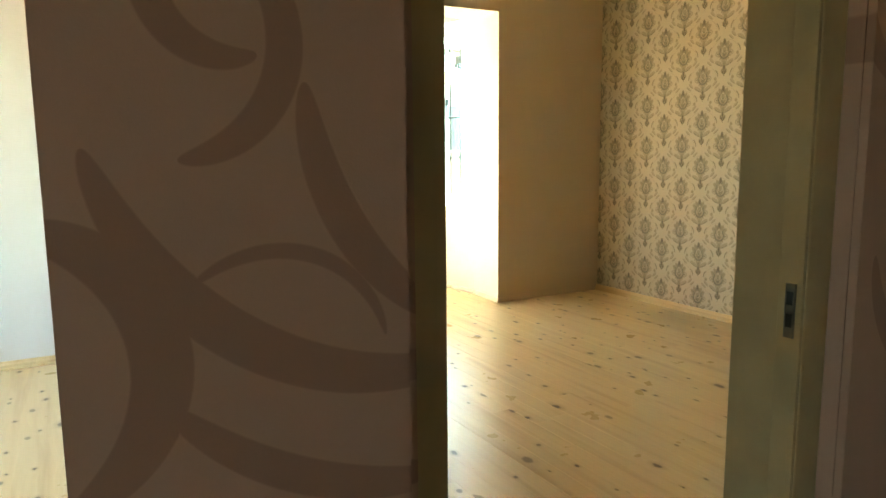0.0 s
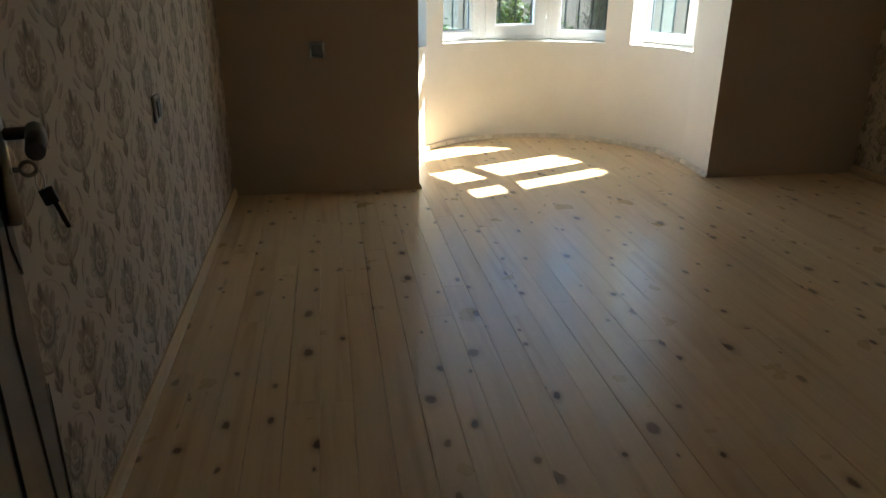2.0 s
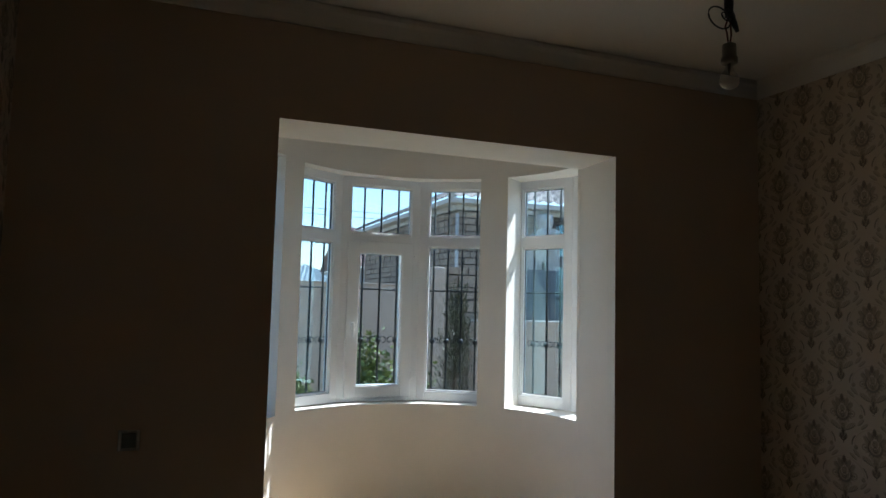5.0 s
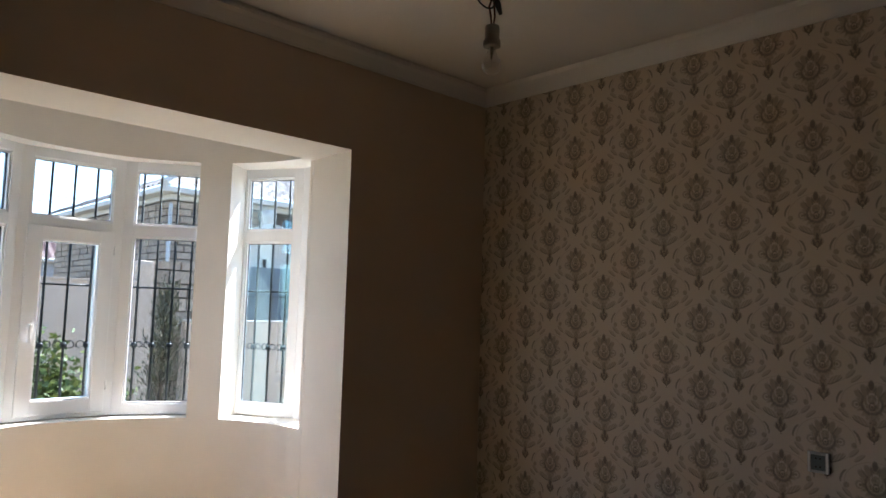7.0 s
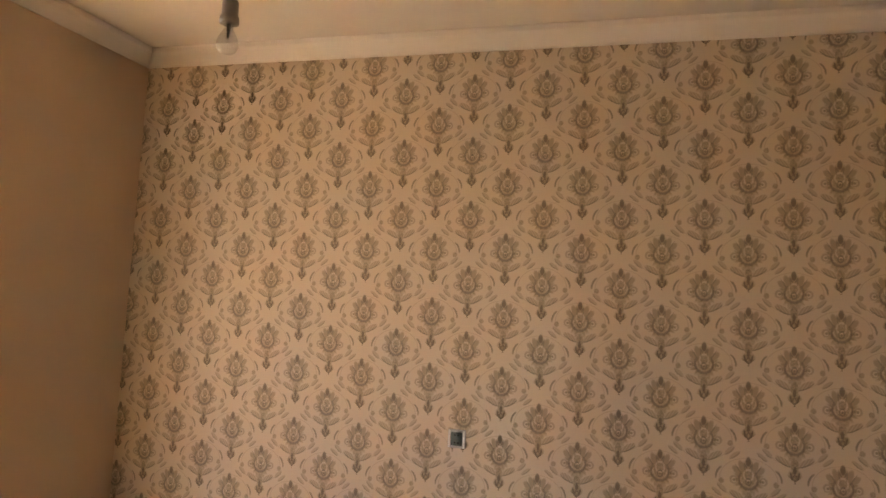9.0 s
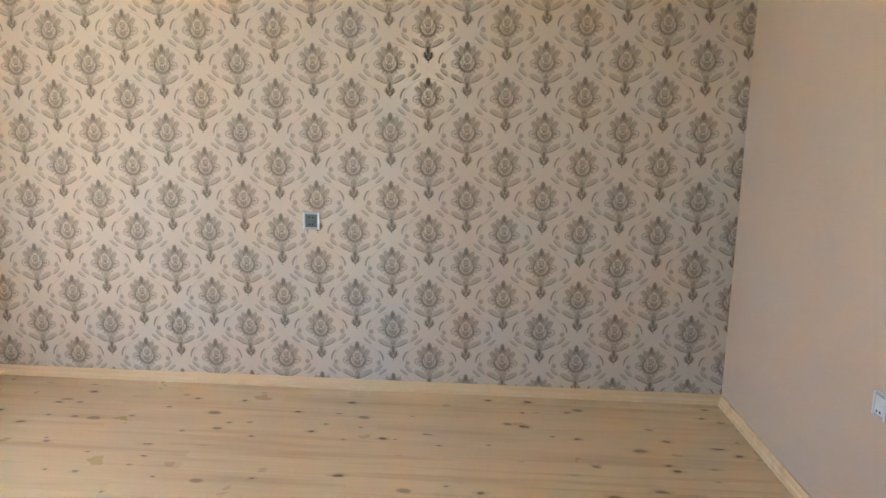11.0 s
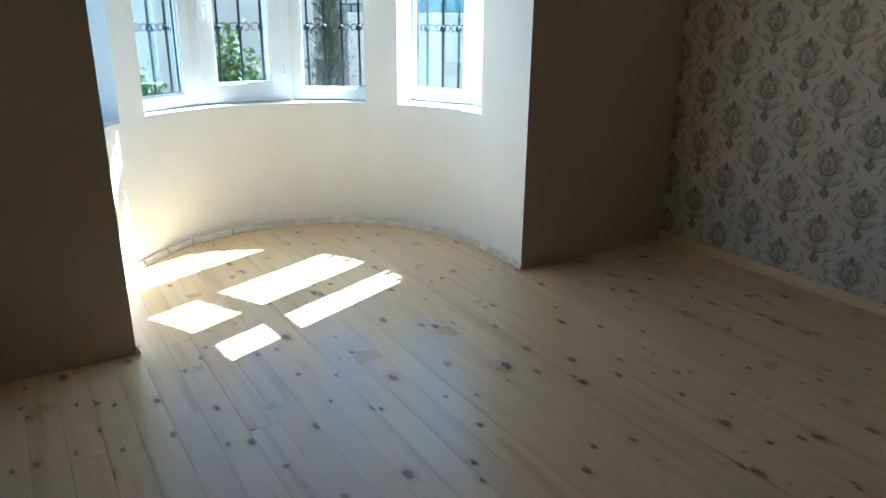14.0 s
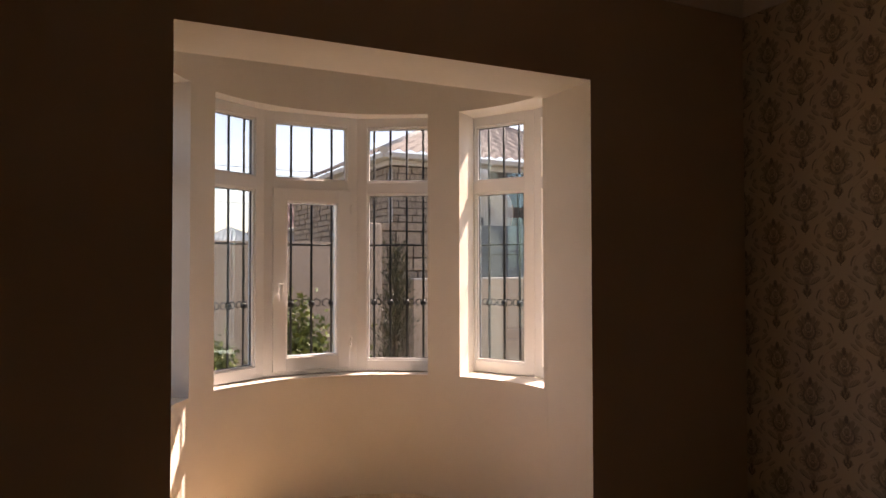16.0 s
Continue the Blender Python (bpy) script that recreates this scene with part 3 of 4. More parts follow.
leaf_way = Vector((0.642 - 0.90, 1.90 - 1.16, 0)).normalized()
leaf_out = Vector((leaf_way.y, -leaf_way.x, 0))
DM = Matrix(((leaf_way.x, leaf_out.x, 0, 0.885), (leaf_way.y, leaf_out.y, 0, 1.175), (0, 0, 1, 0.008), (0, 0, 0, 1)))
door = thing("door_leaf", "open grey-beige interior door with dark inlays and keys in the lock", "door", DM)
LW = 0.80
part("panel", box(bmesh.new(), (0, -0.04, 0), (LW, 0, DOOR_H - 0.02), 0.002), LEAF, door)


def inlay(corners):
    bm = bmesh.new()
    face = bm.faces.new([bm.verts.new((s, 0.0006, z)) for s, z in corners])
    r = bmesh.ops.extrude_face_region(bm, geom=[face])
    for v in r["geom"]:
        if isinstance(v, bmesh.types.BMVert):
            v.co.y += 0.0022
    part("inlay", bm, INLAY, door, "dark glossy inlay")


inlay([(0.798, 1.22), (0.798, 0.83), (0.70, 0.92), (0.70, 1.13)])
inlay([(0.66, 1.10), (0.50, 0.86), (0.56, 0.40), (0.66, 0.72)])
inlay([(0.798, 0.62), (0.798, 0.08), (0.70, 0.08)])
inlay([(0.40, 1.5), (0.30, 1.2), (0.22, 0.3), (0.36, 0.5)])
inlay([(0.40, 1.96), (0.66, 1.96), (0.50, 1.55)])
handle = part("handle_plate", tube(bmesh.new(), [(0.742, 0.012, 0.935), (0.742, 0.012, 1.185)], 0.011, 16), STEEL, door, "long round steel handle bar")
bm = tube(bmesh.new(), [(0.742, 0.020, 1.075), (0.742, 0.058, 1.075)], 0.0095, 14)
tube(bm, [(0.756, 0.062, 1.075), (0.70, 0.064, 1.071), (0.63, 0.062, 1.068)], [0.014, 0.015, 0.013], 16)
part("lever", bm, DARK_STEEL, handle, "dark steel lever")
part("lock_cylinder", tube(bmesh.new(), [(0.742, 0.012, 1.02), (0.742, 0.022, 1.02)], 0.009, 12), BRASSY, handle)
keys = thing("key_bunch", "key in the door lock with a second key hanging from it", "keys", DM)
bm = box(bmesh.new(), (0.739, 0.02, 1.016), (0.745, 0.032, 1.024))
tube(bm, [(0.742, 0.044 + 0.011 * math.cos(a * 0.5236), 1.02 + 0.011 * math.sin(a * 0.5236)) for a in range(12)], 0.0035, 8, True)
part("lock_key", bm, BRASSY, keys)
part("ring", tube(bmesh.new(), [(0.742 + 0.003 * math.sin(a * 0.5236), 0.056 + 0.006 * math.cos(a * 0.5236), 0.999 + 0.016 * math.sin(a * 0.5236)) for a in range(12)], 0.0015, 6, True), STEEL, keys)
bm = bmesh.new()
box(bm, (0.736, 0.049, 0.958), (0.748, 0.071, 0.986), 0.004), box(bm, (0.739, 0.060, 0.914), (0.745, 0.067, 0.96), 0.001)
bmesh.ops.rotate(bm, verts=bm.verts, cent=(0.742, 0.056, 0.986), matrix=Matrix.Rotation(radians(16), 3, "X"))
part("spare_key", bm, INLAY, keys, "hanging key with a black plastic head")

# ---- sockets and switches ----
PLATE = plain("silver_plastic", (0.42, 0.44, 0.45), 0.32, 0.4, 0.05, 40.0, 0.0)
INSET = plain("slate_plastic", (0.10, 0.125, 0.13), 0.4, 0, 0.08, 40.0, 0.0)
RIM = plain("pale_plastic", (0.66, 0.67, 0.66), 0.3, 0.1, 0.05, 40.0, 0.0)


def wall_plate(name, label, m, holes=0, rocker=False, inset=INSET, size=0.047):
    """A square plate; x along the wall, y out of it."""
    t = thing(name, label, "socket" if holes else "switch", m)
    part("plate", box(bmesh.new(), (-size, 0, -size), (size, 0.010, size), 0.004), PLATE, t)
    for s in (-1, 1):
        part("side_strip", box(bmesh.new(), (s * size * 0.82 - 0.005, 0.0102, -size * 0.96), (s * size * 0.82 + 0.005, 0.013, size * 0.96), 0.0015), RIM, t, "pale side strip")
    part("inset", box(bmesh.new(), (-size * 0.64, 0.0102, -size * 0.72), (size * 0.64, 0.0125, size * 0.72), 0.001), inset, t, "dark slate inset")
    if rocker:
        part("rocker", box(bmesh.new(), (-size * 0.5, 0.0127, -size * 0.6), (size * 0.5, 0.0165, size * 0.6), 0.002), inset, t)
    # No real holes: raised black discs stand for the shade in them
    for i in range(holes):
        x, z = (-0.009 if i % 2 else 0.009), (-0.019 if i < 2 else 0.019)
        part("hole_shade", tube(bmesh.new(), [(x, 0.0126, z), (x, 0.0136, z)], 0.0046, 10), GASKET_AND_SHADE, t)
    return t


wall_plate("wall_socket", "silver socket with a dark inset on damask wallpaper", pose(XR, 3.064, 0.916, 0, 0, 90), 4)
wall_plate("wall_switch", "silver switch plate on the cream wall", pose(1.083, YF, 0.89, 0, 0, 180), 0, True)
wall_plate("wall_switch", "silver switch plate on damask wallpaper", pose(XL, 3.44, 0.856, 0, 0, -90), 0, True)
wall_plate("wall_socket", "pale socket low on the cream wall", pose(3.43, YB, 0.575, 0, 0, 0), 2, False, RIM, 0.04)

# ---- hanging bulb ----
CERAMIC = plain("grey_ceramic", (0.30, 0.28, 0.24), 0.5, 0, 0.1, 40.0, 0.05)
WIRE_RED = plain("red_brown_wire", (0.12, 0.035, 0.025), 0.45, 0, 0.1, 40.0, 0.0)
WIRE = plain("black_wire", (0.018, 0.018, 0.022), 0.45, 0, 0.1, 40.0, 0.0)
BULB = glass("bulb_glass", (0.86, 0.86, 0.86), 0.06, (1.0, 1.0, 1.0), 0.13)
# The lamp is modelled larger, about its holder, and set to size here
BX, BY, LAMP = 2.581, 3.039, 0.79
LIFT = 2.231 - LAMP * 2.376
ROSE = (TOP - LIFT) / LAMP
lamp = thing("pendant_bulb", "bare clear bulb on tangled wires under the ceiling", "lamp", pose(BX, BY, LIFT) @ Matrix.Scale(LAMP, 4))
socket = part("lamp_holder", lathe(bmesh.new(), [(0, 2.4120), (0.014, 2.4120), (0.022, 2.4078), (0.023, 2.4001), (0.023, 2.3649), (0.027, 2.3614), (0.0275, 2.3431), (0.022, 2.3410), (0, 2.3410)]), CERAMIC, lamp, "grey ceramic lamp holder")
b = part("bulb", lathe(bmesh.new(), [(0.013, 2.3420), (0.0135, 2.3274), (0.019, 2.3146), (0.027, 2.3018), (0.031, 2.2873), (0.030, 2.2736), (0.024, 2.2625), (0.013, 2.2557), (0, 2.2540)]), BULB, lamp, "clear glass bulb")
part("stem", lathe(bmesh.new(), [(0, 2.3420), (0.006, 2.3420), (0.004, 2.3189), (0.002, 2.3018), (0, 2.2976)]), CERAMIC, b)
part("wire", tube(bmesh.new(), [(-0.004, 0, 2.4120), (-0.006, 0.002, 2.4428), (-0.012, 0.004, 2.4697), (0.0, 0, 2.5121)], 0.003, 8), WIRE_RED, lamp, "red-brown wire")
part("wire", tube(bmesh.new(), [(0.004, 0, 2.4120), (0.008, -0.002, 2.4428), (0.012, 0.004, 2.4697), (0.002, 0, 2.5121)], 0.003, 8), WIRE_RED, lamp, "red-brown wire")
loop = [(-0.04 + 0.046 * math.cos(a), 0.01 * math.sin(a), 2.4950 + 0.042 * math.sin(a)) for a in [0.2 + i * 0.35 for i in range(17)]]
part("wire_loop", tube(bmesh.new(), loop, 0.0028, 8), WIRE, lamp, "black looped wire")
loop = [(0.008 + 0.03 * math.cos(a), 0.012 * math.cos(a), 2.5100 + 0.022 * math.sin(a)) for a in [i * 0.4 for i in range(17)]]
part("wire_loop", tube(bmesh.new(), loop, 0.0028, 8), WIRE, lamp, "black looped wire")
loop = [(-0.022 + 0.016 * math.cos(a), -0.01 + 0.008 * math.sin(a), 2.4980 + 0.018 * math.sin(a)) for a in [i * 0.4 for i in range(16)]]
part("wire_loop", tube(bmesh.new(), loop, 0.0025, 8), WIRE, lamp, "black looped wire")
part("tape", tube(bmesh.new(), [(0.004, 0, 2.5150), (0.018, -0.004, 2.4850), (0.032, -0.006, 2.4550)], [0.010, 0.011, 0.006], 8), WIRE, lamp, "black insulating tape")
part("cord", tube(bmesh.new(), [(0, 0, 2.5050), (0.002, 0.002, 2.5500), (-0.002, 0, 2.80), (0, 0, ROSE)], [0.013, 0.016, 0.006, 0.006], 10), WIRE, lamp, "black wrapped cord")
part("rose", lathe(bmesh.new(), [(0, ROSE), (0.03, ROSE), (0.028, ROSE - 0.012), (0.008, ROSE - 0.02), (0, ROSE - 0.02)]), CEILING, lamp)

# ---- hall and the room next door ----
HALL_PAINT = plain("hall_paint", (0.45, 0.36, 0.28), 0.7, 0, 0.06, 3.0, 0.1)
X0, Y0 = -0.62, -2.0
setting("wall_hall_right", box(bmesh.new(), (2.45, Y0, -0.05), (2.6, HALL_Y, 2.9)), HALL_PAINT, "plain hall wall", "wall")
setting("wall_hall_back", box(bmesh.new(), (X0 - 2.5, Y0 - 0.15, -0.05), (2.6, Y0, 2.9)), HALL_PAINT, "plain hall wall", "wall")
# The opening is unseen, added only to let sky light into the hall
bm = grid_wall([Y0 - 0.15, -1.35, -0.75, HALL_Y], [-0.05, 0.7, 2.4, 2.9], lambda u, z: not (-1.35 < u < -0.75 and 0.7 < z < 2.4), lambda u, d, z: (X0 - 2.5 - d, u, z), 0.15)
setting("wall_hall_left", bm, HALL_PAINT, "plain hall wall with an added unseen opening for light", "wall")
setting("ceiling_hall", box(bmesh.new(), (X0 - 2.65, Y0 - 0.15, 2.9), (2.6, HALL_Y + 0.02, 3.0)), CEILING, "white hall ceiling", "ceiling")
bm = grid_wall([-3.6, -0.62, 0.355, 0.357], [0.0, 2.15, 2.9], lambda u, z: not (-0.62 < u and z < 2.15) and u < 0.356, lambda u, d, z: (u, HALL_Y + d, z), 0.2)
setting("wall_next_door", bm, SWIRL, "hall wall beside the next doorway", "wall")
setting("wall_next_far", box(bmesh.new(), (-3.6, 5.14, -0.05), (XL - 0.16, 5.3, 2.9)), LILAC, "wall with pale lilac patterned wallpaper", "wall")
setting("wall_next_right", box(bmesh.new(), (XL - 0.164, HALL_Y + 0.2, -0.05), (XL - 0.1605, 5.14, 2.9)), LILAC, "wall with pale lilac patterned wallpaper", "wall")
# Unseen opening to the sky, added so that daylight fills the next room
bm = grid_wall([HALL_Y, 2.0, 4.4, 5.3], [-0.05, 0.8, 2.4, 2.9], lambda u, z: not (2.0 < u < 4.4 and 0.8 < z < 2.4), lambda u, d, z: (-3.6 - d, u, z), 0.25)
setting("wall_next_left", bm, LILAC, "wall with pale lilac patterned wallpaper and an added unseen opening for daylight", "wall")
setting("ceiling_next", box(bmesh.new(), (-3.85, HALL_Y + 0.02, 2.9), (XL - 0.16, 5.3, 3.0)), CEILING, "white ceiling", "ceiling")
setting("floor_hall", box(bmesh.new(), (X0 - 2.65, Y0 - 0.15, -0.06), (2.6, YD - 0.01, -0.001)), PINE_FLOOR, "pine board floor of the hall", "floor")
setting("floor_next", box(bmesh.new(), (-3.6, HALL_Y + 0.2, -0.058), (XL - 0.163, 5.14, 0.0)), PINE_FLOOR, "pale pine floor of the next room", "floor")

# ---- outdoors ----
GZ = -0.35
SOIL = plain("dry_earth", (0.26, 0.21, 0.15), 0.95, 0, 0.25, 1.2, 0.6, 14.0)
PLASTER = plain("beige_plaster", (0.52, 0.40, 0.30), 0.9, 0, 0.07, 1.1, 0.25, 40.0)
SLATE = plain("slate_sheet", (0.10, 0.12, 0.14), 0.55, 0.2, 0.1, 3.0, 0.1)
TRIM_WHITE = plain("white_eave", (0.55, 0.51, 0.45), 0.6, 0, 0.04, 3.0, 0.05)


def stone(name, colour):
    m = Nodes(name, 0.92)
    p = m.place()
    isle = m.node("ShaderNodeNewGeometry").outputs["Random Per Island"]
    f = m.noise(p, 9.0, 4)
    c = m.mix(isle, tuple(v * 0.72 for v in colour), tuple(v * 1.15 for v in colour))
    m.colour(m.mix(m.math("MULTIPLY", f, 0.5), c, tuple(v * 0.6 for v in colour)))
    m.bump(f, 0.5, 0.02)
    return m.mat


def tiles(name, colour):
    m = Nodes(name, 0.75)
    p = m.place()
    c = m.ramp(m.noise(p, 3.0, 4), [(0.3, tuple(v * 0.8 for v in colour)), (0.7, tuple(v * 1.15 for v in colour))])
    m.colour(c)
    return m.mat


STONE = stone("shell_stone", (0.40, 0.31, 0.23))
MORTAR = plain("grey_mortar", (0.075, 0.06, 0.05), 0.95, 0, 0.1, 5.0, 0.2)
ROOF_RED = tiles("red_roof", (0.13, 0.06, 0.052))
ROOF_TAN = tiles("tan_roof", (0.23, 0.18, 0.155))
ROOF_GREY = tiles("grey_roof", (0.22, 0.27, 0.29))

bm = bmesh.new()
bmesh.ops.create_grid(bm, x_segments=2, y_segments=2, size=900, matrix=Matrix.Translation((0, 0, GZ)))
setting("ground", bm, SOIL, "dry earth of the garden reaching to the horizon", "ground")


def blocks(bm, a, b, z0, z1, out, course=0.2, length=0.4, joint=0.018, thick=0.03):
    """Courses of stone blocks on the upright face from a to b."""
    a, b, out = Vector((*a, 0)), Vector((*b, 0)), Vector((*out, 0))
    along, total = (b - a).normalized(), (b - a).length
    z = z0
    while z < z1 - 0.02:
        s = -random.random() * length
        top = min(z + course - joint, z1)
        while s < total:
            e = min(s + length - joint + random.uniform(-0.03, 0.03), total)
            st = max(s, 0)
            if e - st > 0.04:
                t = thick * random.uniform(0.6, 1.3)
                lo = [a + along * st, a + along * e]
                v = [bm.verts.new((p + out * d) + Vector((0, 0, h))) for h in (z, top) for d in (0, t) for p in lo]
                for f in ((0, 1, 3, 2), (4, 6, 7, 5), (2, 3, 7, 6), (0, 2, 6, 4), (1, 5, 7, 3)):
                    bm.faces.new([v[i] for i in f])
            s = e + joint
        z += course
    return bm


fence = thing("garden_wall", "tall beige plastered garden wall", "wall", pose(0, 12, GZ), "", "structure")
part("panel", box(bmesh.new(), (-14, 0, 0), (5.06, 0.22, 1.83 - GZ), 0.01), PLASTER, fence)
part("coping", box(bmesh.new(), (-14, -0.015, 1.83 - GZ), (5.06, 0.235, 1.855 - GZ), 0.006), PLASTER, fence)
part("end_pier", box(bmesh.new(), (5.06, -0.01, 0), (5.30, 0.23, 2.15 - GZ), 0.05), PLASTER, fence)
low = thing("garden_wall", "lower beige plastered garden wall", "wall", pose(0, 11.82, GZ), "", "structure")
part("panel", box(bmesh.new(), (5.72, 0, 0), (16, 0.2, 1.30 - GZ), 0.01), PLASTER, low)
part("coping", box(bmesh.new(), (5.72, -0.02, 1.30 - GZ), (16, 0.22, 1.325 - GZ), 0.006), TRIM_WHITE, low)
bare = thing("stone_wall", "bare shell-stone block wall beside the garden wall", "wall", pose(0, 12.12, GZ), "", "structure")
part("core", box(bmesh.new(), (5.30, 0, 0), (6.25, 0.2, 2.14 - GZ)), MORTAR, bare)
tagged(part("stone_blocks", blocks(bmesh.new(), (5.30, 0), (6.25, 0), 0, 2.16 - GZ, (0, -1), 0.2, 0.4, 0.025, 0.04), STONE, bare), "", "", "", "stuff")
gate = thing("metal_sheet_fence", "dark slate metal sheet fence behind the low wall", "fence", pose(0, 14, GZ))
for i in range(7):
    part("sheet", box(bmesh.new(), (7.3 + i * 1.02, 0, 0.02), (7.3 + i * 1.02 + 1.012, 0.03, 2.29 - GZ), 0.004), SLATE, gate)
part("rail", box(bmesh.new(), (7.3, -0.03, 1.72 - GZ), (14.4, -0.001, 1.75 - GZ), 0.004), IRON, gate)
part("post", box(bmesh.new(), (7.25, 0.03, 0), (7.33, 0.1, 2.29 - GZ), 0.004), IRON, gate)
dish = thing("satellite_dish", "large white satellite dish on a post", "dish", pose(9.35, 16, GZ))
bm = lathe(bmesh.new(), [(0.0, 0.16), (0.3, 0.135), (0.55, 0.07), (0.74, 0.0), (0.75, -0.01), (0.55, 0.05), (0.3, 0.115), (0, 0.14)], (0, 0, 0), 32)
bmesh.ops.rotate(bm, verts=bm.verts, cent=(0, 0, 0), matrix=Matrix.Rotation(radians(-80), 3, "X"))
bmesh.ops.translate(bm, verts=bm.verts, vec=(0, 0, 2.65 - GZ))
part("reflector", bm, TRIM_WHITE, dish)
part("post", tube(bmesh.new(), [(0, 0.12, 0), (0, 0.12, 2.6 - GZ)], 0.04), IRON, dish)


def corrugated(corners, waves, depth, rows=10):
    """A roof slope over four corners (eave a, b; ridge c, d) with waves across it."""
    bm = bmesh.new()
    a, b, c, d = [Vector(p) for p in corners]
    n = (b - a).cross(d - a).normalized()
    if n.z < 0:
        n = -n
    cols = waves * 6
    grid = []
    for j in range(rows + 1):
        f = j / rows
        left, right = a.lerp(d, f), b.lerp(c, f)
        span = (right - left).length / max((b - a).length, 1e-6)
        grid.append([bm.verts.new(left.lerp(right, i / cols) + n * depth * (0.5 + 0.5 * math.sin(2 * math.pi * waves * i / cols * max(span, 0.02))) + n * 0.03 * (j % 2)) for i in range(cols + 1)])
    for j in range(rows):
        for i in range(cols):
            bm.faces.new((grid[j][i], grid[j][i + 1], grid[j + 1][i + 1], grid[j + 1][i])).smooth = False
    return bm


def pier_house():
    x0, x1, y0, y1, ez = 8.75, 18.5, 20.0, 30.0, 4.45
    h = thing("neighbour_house", "shell-stone house with a hipped tile roof", "house", pose(0, 0, GZ))
    z = -GZ
    part("wall", box(bmesh.new(), (x0, y0, 0), (x1, y1, ez + z)), MORTAR, h)
    bm = blocks(bmesh.new(), (x0, y1), (x0, y0), 0.8, ez + z - 0.02, (-1, 0), 0.19, 0.39, 0.035, 0.05)
    blocks(bm, (x0, y0), (11.3, y0), 0.8, ez + z - 0.02, (0, -1), 0.19, 0.39, 0.035, 0.05)
    tagged(part("stone_blocks", bm, STONE, h), "", "", "", "stuff")
    o = 0.4
    a, b, c, d = (x0 - o, y0 - o), (x1 + o, y0 - o), (x1 + o, y1 + o), (x0 - o, y1 + o)
    rz = ez + z + 2.5
    p, q = (x0 + 4.6, (y0 + y1) / 2), (x1 - 4.6, (y0 + y1) / 2)
    e = ez + z + 0.12
    bm = bmesh.new()
    box(bm, (x0 - o, y0 - o, ez + z - 0.05), (x1 + o, y1 + o, ez + z + 0.10), 0.03)
    box(bm, (x0 - 0.12, y0 - 0.12, ez + z - 0.20), (x1 + 0.12, y1 + 0.12, ez + z - 0.051), 0.03)
    part("eave", bm, TRIM_WHITE, h, "white moulded eave")
    part("roof", corrugated([(*a, e), (*b, e), (*q, rz), (*p, rz)], 30, 0.07, 14), ROOF_TAN, h)
    part("roof", corrugated([(*d, e), (*a, e), (*p, rz), (*p, rz)], 30, 0.07, 14), ROOF_TAN, h)
    part("hip", tube(bmesh.new(), [(*a, e + 0.03), (*p, rz + 0.05)], 0.11, 8), TRIM_WHITE, h, "pale hip tiles")
    part("drainpipe", tube(bmesh.new(), [(x0 - 0.06, y0 - 0.1, 0), (x0 - 0.06, y0 - 0.1, ez + z - 0.3)], 0.05, 10), TRIM_WHITE, h)
    for x in (11.4, 13.6):
        part("column", lathe(bmesh.new(), [(0, 0), (0.22, 0), (0.22, 0.2), (0.16, 0.25), (0.14, ez + z - 0.9), (0.2, ez + z - 0.75), (0.15, ez + z - 0.7), (0.26, ez + z - 0.45), (0.26, ez + z - 0.205), (0, ez + z - 0.205)], (x, y0 - 0.25, 0), 20), TRIM_WHITE, h)


pier_house()


def small_house(name, label, x, y, w, dep, wall_h, roof_h, roof, wall, hip=True):
    h = thing(name, label, "house", pose(x, y, GZ))
    part("wall", box(bmesh.new(), (0, 0, 0), (w, dep, wall_h)), wall, h)
    o = 0.4
    e = wall_h - 0.02
    ridge = [(w / 2 - (0 if hip else w / 2 + o), dep / 2, wall_h + roof_h), (w / 2 + (0 if hip else w / 2 + o), dep / 2, wall_h + roof_h)]
    part("roof", corrugated([(-o, -o, e), (w + o, -o, e), ridge[1], ridge[0]], 22, 0.06, 8), roof, h)
    part("roof", corrugated([(-o, dep + o, e), (-o, -o, e), ridge[0], ridge[0]], 22, 0.06, 8), roof, h)
    part("eave", box(bmesh.new(), (-o, -o, wall_h - 0.16), (w + o, dep + o, wall_h - 0.03), 0.03), TRIM_WHITE, h)
    for i in range(2):
        part("window", box(bmesh.new(), (w * (0.2 + 0.4 * i), -0.03, wall_h - 1.9), (w * (0.2 + 0.4 * i) + 1.2, 0.05, wall_h - 0.6), 0.01), SLATE, h)


GREY_WALL = plain("grey_render", (0.33, 0.32, 0.32), 0.9, 0, 0.1, 2.0, 0.2)
small_house("far_house", "far house with a dark red corrugated roof", 10.95, 40, 9, 8, 3.55 - GZ, 2.6, ROOF_RED, GREY_WALL, False)
small_house("far_house", "far house with a grey hipped roof", 8.6, 60, 7, 7, 3.1 - GZ, 1.7, ROOF_GREY, TRIM_WHITE)

pole = thing("utility_pole", "grey utility pole carrying cables", "pole", pose(-6, 32, GZ))
part("mast", tube(bmesh.new(), [(0, 0, 0), (0, 0, 6.8)], [0.12, 0.09], 12), GREY_WALL, pole)
part("arm", box(bmesh.new(), (-0.6, -0.04, 6.3), (0.6, 0.04, 6.38)), IRON, pole)
copy_thing(pole, pose(34, 32, GZ))
for i, z in enumerate((6.05, 5.80, 5.1, 4.55)):
    c = thing("overhead_cable", "thin dark overhead cable between the poles", "cable", pose(-6, 31.95, 0), "overhead cables")
    pts = [(40 * k / 20, 0, z - 0.5 * (1 - (k / 10 - 1) ** 2)) for k in range(21)]
    part("strand", tube(bmesh.new(), pts, 0.012, 5), IRON, c)


